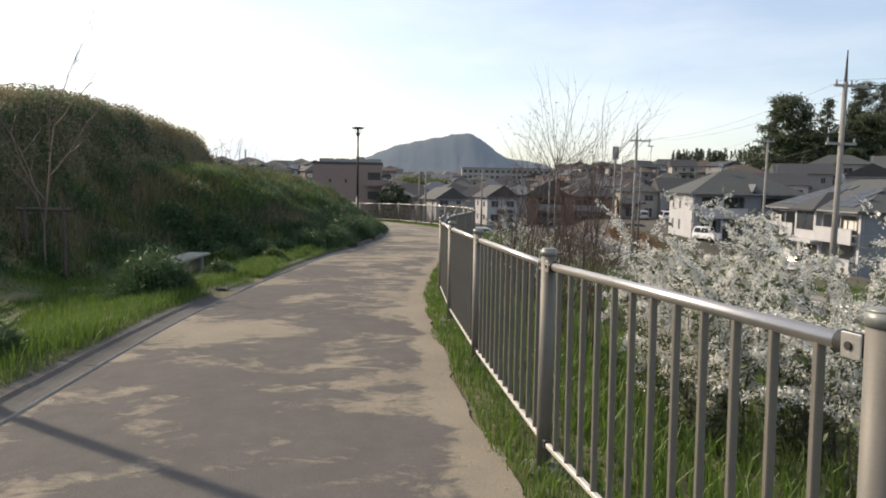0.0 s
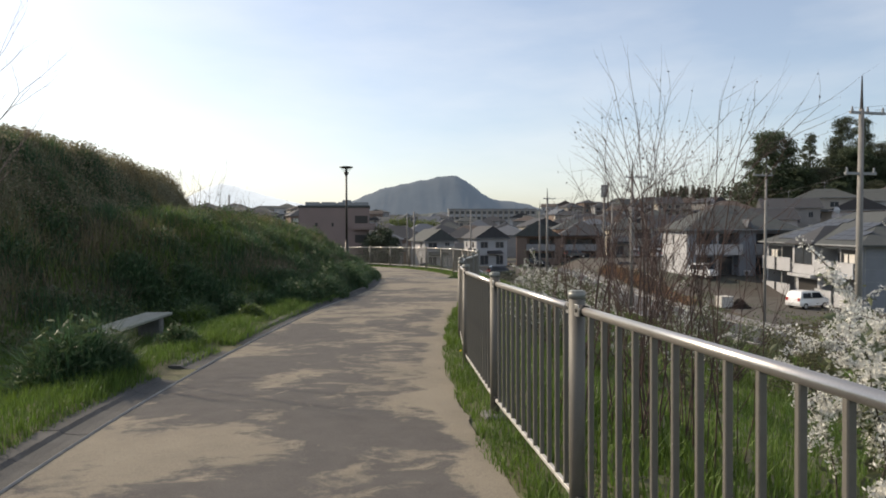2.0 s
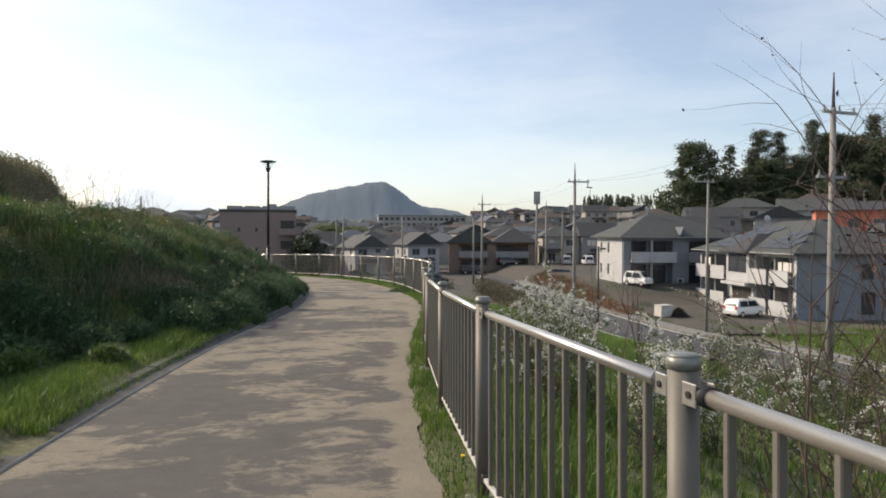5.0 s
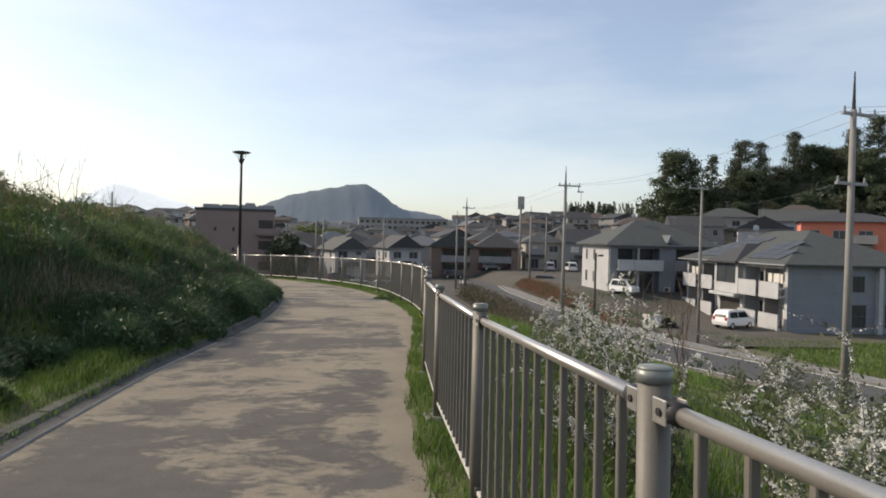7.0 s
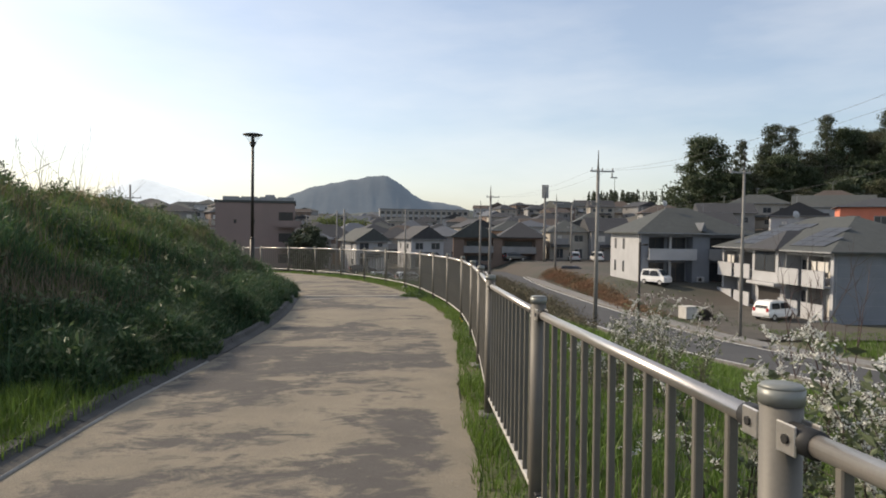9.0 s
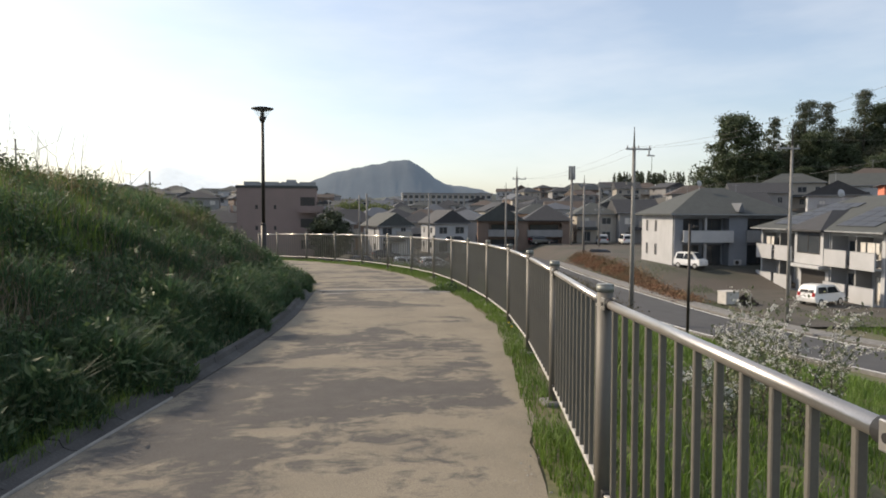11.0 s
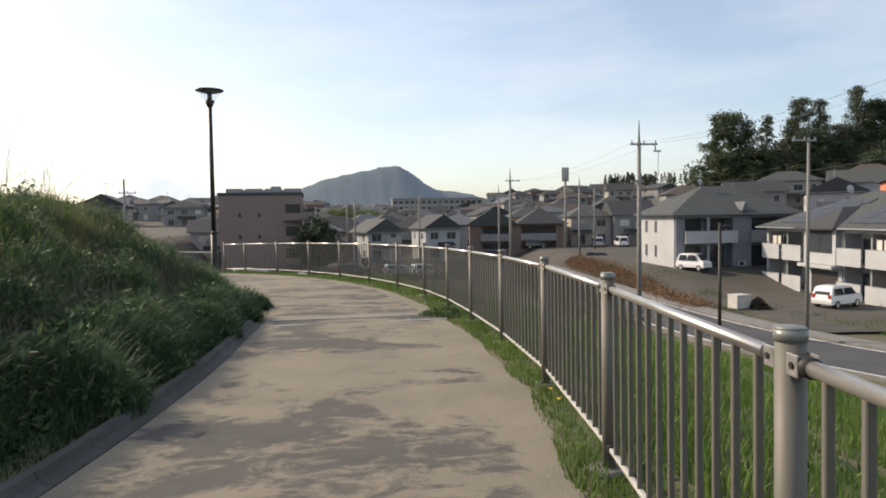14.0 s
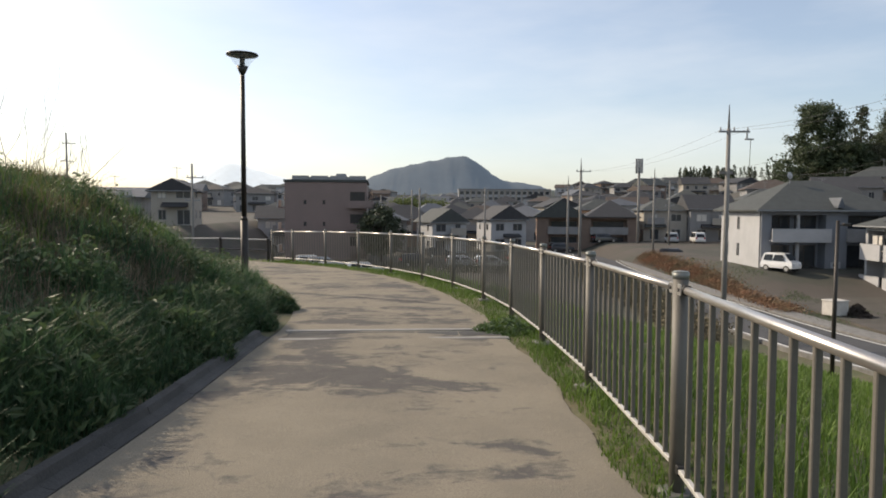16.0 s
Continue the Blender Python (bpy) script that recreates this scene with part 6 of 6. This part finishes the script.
def flowering_bush(x, y, stems, reach, hgt, seed, dense, label, spread=0.026, petal=(0.006, 0.012)):
    """Arching canes strung with small white flowers, with green leaves below."""
    g = np.random.default_rng(seed)
    z = height_at(x, y) - 0.05
    t = tagged(new("flowering_bush"), label, "bush", "white flowering bushes behind the fence")
    fl, gl = [], []
    for k in range(stems):
        segs = []
        a = g.uniform(0, 2 * np.pi)
        R, H = reach * g.uniform(0.3, 1.1), hgt * (0.42 + 0.7 * g.random() ** 0.8)
        p = np.array((x + g.normal(0, 0.12), y + g.normal(0, 0.12), z))
        o = np.array((np.cos(a), np.sin(a)))
        last = p
        drop = g.uniform(0.05, 0.5)
        n = 12
        for i in range(1, n + 1):
            u = i / n
            w = g.normal(0, 0.02, 2)
            q = np.array((*(p[:2] + o * R * u ** 1.4 + w), z + H * (1.35 * u - (0.35 + drop) * u ** 3)))
            segs.append((*last, *q, 0.007 * (1.1 - u), 0.007 * (1.05 - u)))
            if u > 0.4:
                m = int(dense * g.uniform(0.6, 1.3) * (1.0 if u < 0.95 else 0.6))
                tt = g.uniform(0, 1, (m, 1))
                fl.append(last + (q - last) * tt + g.normal(0, spread, (m, 3)))
                if g.random() < 0.3:
                    e = q + np.r_[g.normal(0, 0.14, 2), g.uniform(-0.06, 0.16)]
                    segs.append((*q, *e, 0.003, 0.0015))
                    fl.append(q + (e - q) * g.uniform(0, 1, (m, 1)) + g.normal(0, spread * 0.7, (m, 3)))
            m = 12 if u < 0.6 else 4
            gl.append(last + (q - last) * g.uniform(0, 1, (m, 1)) + g.normal(0, 0.05, (m, 3)))
            last = q
        sticks("cane", segs, BARK, t)
    f = np.concatenate(fl)
    leaf_mesh("blossom", f[:, 0], f[:, 1], f[:, 2], g.uniform(*petal, len(f)), g, PETAL, "", t)["label"] = "small white flowers along the canes"
    f = np.concatenate(gl)
    leaf_mesh("foliage", f[:, 0], f[:, 1], f[:, 2], g.uniform(0.012, 0.034, len(f)), g, SAGE, "", t)


for k, (bx, by, n, R, H, dn) in enumerate(((1.75, 4.4, 46, 0.6, 1.5, 26), (1.7, 3.4, 40, 0.6, 1.4, 24), (2.3, 4.9, 46, 0.8, 1.7, 26), (2.6, 3.9, 46, 0.9, 1.75, 26), (2.3, 2.5, 40, 0.8, 1.55, 24), (3.2, 4.8, 40, 0.9, 2.0, 24), (3.3, 3.1, 40, 0.9, 1.95, 22), (4.2, 4.1, 36, 1.0, 2.25, 22), (4.1, 5.6, 34, 1.0, 2.2, 22), (5.3, 5.2, 30, 1.1, 2.5, 20), (3.0, 1.6, 30, 0.9, 1.8, 22))):
    flowering_bush(bx, by, int(n * 0.5), R * 1.1, H * 1.08, 500 + k, int(dn * 4), "dense arching bush covered in small white blossom", 0.017, (0.007, 0.0125))
for k, (bx, by, n, R, H, dn) in enumerate(((1.5, 10.0, 13, 0.6, 1.25, 11), (1.4, 11.5, 24, 0.6, 1.5, 12), (2.1, 10.7, 14, 0.8, 1.5, 11), (2.0, 11.9, 14, 0.8, 1.45, 11), (2.9, 11.2, 14, 0.9, 1.75, 10), (1.35, 12.3, 20, 0.6, 1.4, 11), (3.0, 9.7, 13, 0.9, 1.7, 10), (2.2, 16.6, 13, 0.6, 1.2, 11), (3.0, 17.5, 13, 0.7, 1.3, 10), (3.5, 18.6, 13, 0.8, 1.3, 10), (4.3, 19.3, 12, 0.9, 1.6, 9), (4.4, 18.4, 12, 1.0, 1.8, 9), (3.3, 17.2, 12, 0.9, 1.5, 9), (3.8, 11.8, 12, 1.0, 1.9, 9))):
    flowering_bush(bx, by, n - 6, R * (1.1 if by < 14 else 0.7), H * (1.0 if by < 14 else 0.9), 540 + k, int(dn * 2.8), "sparse arching bush with fading white blossom", 0.010)


def leafy_shrub(x, y, r, h, seed, mat, label):
    """A rounded shrub: thin branches from one foot and small leaves gathered at their ends."""
    g = np.random.default_rng(seed)
    z = height_at(x, y) - 0.05
    t = tagged(new("leafy_shrub"), label, "shrub", "leafy shrubs behind the fence")
    segs, pts = [], []
    for k in range(34):
        a, u = g.uniform(0, 2 * np.pi), g.uniform(0.25, 1)
        e = np.array((x + r * u * np.cos(a), y + r * u * np.sin(a), z + h * (1.05 - 0.6 * u * u) * g.uniform(0.65, 1.1)))
        s = np.array((x + g.normal(0, 0.06), y + g.normal(0, 0.06), z))
        m = (s + e) / 2 + (0, 0, 0.12 * h)
        segs += [(*s, *m, 0.009, 0.006), (*m, *e, 0.006, 0.002)]
        v = g.random((110, 1)) ** 0.6
        pts.append(m + (e - m) * v * 1.08 + g.normal(0, 0.07, (110, 3)))
    sticks("twig_frame", segs, BARK, t)
    p = np.concatenate(pts)
    leaf_mesh("foliage", p[:, 0], p[:, 1], p[:, 2], g.uniform(0.012, 0.032, len(p)), g, mat, "", t)


DULL = material("dull_olive_leaves", (0.12, 0.115, 0.055), (0.085, 0.095, 0.045), 0.8, 0.8, island=0.4, transmit=0.3)
for k, (bx, by, r, h) in enumerate(((5.3, 13.5, 1.0, 1.3), (6.2, 12.4, 1.1, 1.5), (5.4, 15.4, 1.0, 1.3), (7.2, 14.4, 1.2, 1.7))):
    leafy_shrub(bx, by, r, h, 700 + k, DULL if k % 2 else SAGE, "olive-green leafy shrub on the slope" if k % 2 else "grey-green leafy shrub on the slope")


# ---- trees ----
def tree(name, H, R, seed, mat, label, kind="broad", n=15000, leaf=(0.13, 0.36)):
    """Tapered trunk with limbs and a crown of many leaf sprays gathered in uneven clumps."""
    g = np.random.default_rng(seed)
    t = tagged(new(name), label, "tree", "trees of the wooded hill" if kind != "small" else "")
    part("trunk", tube(bmesh.new(), (0, 0, -0.8), (0, 0, H * (0.92 if kind in ("conifer", "pine") else 0.6)), H * 0.022, H * 0.004, sides=8), BARK, t, smooth=True)
    centres = []
    if kind == "pine":
        # flat pads of needles on bare limbs, uneven, with gaps between them
        for k in range(58):
            u = 0.20 + 0.80 * (k / 57) ** 0.9
            a = k * 2.4 + g.normal(0, 0.5)
            d = R * (1.07 - u) ** 0.5 * g.uniform(0.1, 0.95) * (1 + 0.3 * math.sin(a + seed))
            centres.append((d * math.cos(a), d * math.sin(a), H * (u * 0.95 + g.normal(0, 0.015)), R * g.uniform(0.21, 0.36)))
    elif kind == "conifer":
        for k in range(60):
            u = 0.18 + 0.82 * (k / 59)
            a = k * 2.4 + g.normal(0, 0.3)
            d = R * (1.02 - u) ** 0.6 * g.uniform(0.3, 0.95)
            centres.append((d * math.cos(a), d * math.sin(a), H * (u * 0.95 + g.normal(0, 0.02)), R * (0.24 + 0.30 * (1 - u)) * g.uniform(0.75, 1.25)))
    else:
        for k in range(90):
            a, u = g.uniform(0, 2 * np.pi), g.uniform(0.14, 1.0)
            d = R * math.sin(math.pi * min(0.97, u * 0.9)) ** 0.7 * g.uniform(0.4, 0.95)
            centres.append((d * math.cos(a), d * math.sin(a), H * u * 0.94, R * g.uniform(0.20, 0.38)))
    for cx, cy, cz, r in centres[::8]:
        part("limb", tube(bmesh.new(), (0, 0, max(0.1, cz - 0.35 * R)), (cx * 0.8, cy * 0.8, cz), H * 0.006, H * 0.002, sides=5), BARK, t)
    per = n // len(centres)
    pts = []
    for cx, cy, cz, r in centres:
        q = g.normal(size=(per, 3))
        q /= np.linalg.norm(q, axis=1)[:, None]
        q *= (r * np.abs(g.normal(0.72, 0.30, per)))[:, None]
        pts.append(q * (1, 1, 0.6 if kind == "pine" else 0.75) + (cx, cy, cz))
    if kind == "conifer":
        # tiers of drooping sprays on a cone
        u, a = 0.14 + 0.86 * g.random(n) ** 0.85, g.uniform(0, 2 * np.pi, n)
        tier = (u * 7 + 0.5 * np.sin(a * 2 + 4 * u + seed) + 0.3 * np.sin(a * 5 + 2)) % 1
        rr = 1.15 * R * (1.02 - u) ** 0.5 * (1 - 0.38 * tier) * (0.35 + 0.65 * np.sqrt(g.random(n))) * (1 + 0.25 * np.sin(a * 2 + 9 * u) + 0.12 * np.sin(a * 5 - 14 * u))
        pts = [np.stack([rr * np.cos(a), rr * np.sin(a), H * (u * 0.97 + 0.02 * np.sin(a * 3 + seed)) - 0.12 * rr + g.normal(0, 0.2, n)], 1)]
    p = np.concatenate(pts)
    leaf_mesh("crown", p[:, 0], p[:, 1], p[:, 2], g.uniform(*leaf, len(p)), g, mat, "", t, 0.1)
    return t


RUSSET = material("brownish_olive_leaves", (0.09, 0.092, 0.045), (0.07, 0.075, 0.04), 0.2, 0.6, island=0.4, transmit=0.2)
HILL_TREES = [tree("tree", 20, 6.2, 1, OLIVE, "broad olive-green tree on the wooded hill", n=30000), tree("tree", 20, 4.8, 2, DARKLEAF, "tall dark pine with flat pads of needles on the wooded hill", "pine", 9500, (0.1, 0.26)),
              tree("tree", 18, 6.6, 3, RUSSET, "broad brownish-olive tree on the wooded hill"), tree("tree", 20, 5.0, 4, DARKLEAF, "spreading dark pine on the wooded hill", "pine", 11000, (0.1, 0.26)),
              tree("tree", 16, 6.0, 5, OLIVE, "olive-green tree at the foot of the wooded hill"), tree("tree", 15, 3.2, 7, DARKLEAF, "slight sparse pine on the wooded hill", "pine", 2600)]
# place, kind and height of the top: the skyline first, then the rows before and behind it
SPOTS = [(94.6, 176, 0, 27.8), (106.1, 178, 5, 27.6), (113.4, 176, 3, 31.8), (120.2, 177, 1, 31.6), (130.2, 176, 1, 34.0), (125.0, 179, 2, 25.0), (137.5, 177, 0, 29.5), (144.5, 176, 2, 36.8), (151.0, 178, 3, 35.0), (157.6, 176, 3, 38.6), (163, 178, 2, 32.5),
         (168.2, 176, 1, 39.6), (175, 175, 0, 38.0), (183, 172, 3, 40.0), (102.0, 180, 2, 20.0), (110, 181, 2, 22.0), (117, 182, 4, 24.0), (133, 181, 4, 26.0), (149, 183, 0, 30.0),
         (99, 170, 4, 20.0), (106, 171, 2, 21.5), (113, 170, 0, 21.0), (120, 169, 4, 21.5), (128, 168, 2, 22.5), (136, 167, 4, 23.5), (144, 166, 0, 27.0), (152, 164, 2, 26.5), (160, 163, 4, 27.5), (169, 160, 0, 30.0), (178, 158, 2, 34.0),
         (104, 163, 4, 14.5), (112, 161, 2, 16.0), (121, 159, 4, 17.5), (130, 157, 2, 19.0), (140, 154, 4, 20.5), (150, 151, 2, 22.0), (160, 148, 4, 24.0), (172, 144, 2, 26.0)]
TALL = (20, 20, 18, 20, 16, 15)
first = set()
for k, (sx, sy, v, top) in enumerate(SPOTS):
    foot = float(town(sx, sy)) - 1.0
    s = (top - foot) / (TALL[v] * 1.02)
    m = pose(sx, sy, foot, 0, 0, k * 67) @ Matrix.Diagonal((0.35 + 0.65 * s, 0.35 + 0.65 * s, s, 1))
    if v in first:
        copy_thing(HILL_TREES[v], m)
    else:
        first.add(v)
        HILL_TREES[v].matrix_basis = m

gu = np.random.default_rng(71)
ux, uy = gu.uniform(93, 190, 60000), gu.uniform(128, 200, 60000)
keep = (uy > 176 - 0.55 * (ux - 90)) & (town(ux, uy) > -1.5)
ux, uy = ux[keep], uy[keep]
leaf_mesh("undergrowth", ux, uy, town(ux, uy) + gu.uniform(0, 1, len(ux)) ** 1.3 * (4 + 5 * patchy(ux, uy, 0.12)), gu.uniform(0.3, 0.7, len(ux)), gu, OLIVE, "dark olive undergrowth of the wooded hill")

small = tree("round_tree", 7.9, 2.9, 8, DARKLEAF, "round dark evergreen tree beside the tiled apartment block", "small", 9000, (0.12, 0.26))
small.matrix_basis = pose(-6.0, 106.0, -6.2)
pale = tree("round_tree", 9, 6, 9, material("pale_spring_leaves", (0.14, 0.17, 0.06), (0.11, 0.14, 0.05), 0.3, 0.7, island=0.3, transmit=0.3), "pale green spring tree among the houses", "small", 3000, (0.2, 0.45))
pale.matrix_basis = pose(-6, 205, float(town(-6, 205)) + 1)
copy_thing(pale, pose(2, 212, float(town(2, 212)) + 0.5, 0, 0, 70))
lone = tree("conifer", 4.3, 1.3, 12, DARKLEAF, "small dark pine behind the bank", "conifer", 2200, (0.04, 0.1))
lone.matrix_basis = pose(-13.6, 36.5, height_at(-13.6, 36.5))
lone2 = tree("lone_tree", 9, 2.6, 13, OLIVE, "slim olive tree among the houses below the wooded hill", "small", 2200, (0.15, 0.35))
lone2.matrix_basis = pose(86, 176, float(town(86, 176)) + 1)

# far conifer wood on the ridge
g = np.random.default_rng(17)
n = 70
wx, wy = g.uniform(124, 166, n), g.uniform(335, 350, n)
hh = g.uniform(4, 7, n)
px, py, pz, sz = [], [], [], []
for a, b, h in zip(wx, wy, hh):
    k = 60
    u = g.uniform(0, 1, k)
    ang = g.uniform(0, 2 * np.pi, k)
    rr = h * 0.26 * (1.05 - u) * g.uniform(0.3, 1, k)
    px.append(a + rr * np.cos(ang))
    py.append(b + rr * np.sin(ang))
    pz.append(float(town(a, b)) + 7.0 + h * u)
    sz.append(g.uniform(0.3, 0.8, k))
leaf_mesh("far_woods", np.concatenate(px), np.concatenate(py), np.concatenate(pz), np.concatenate(sz), g, DARKLEAF, "far dark conifer wood on the ridge")
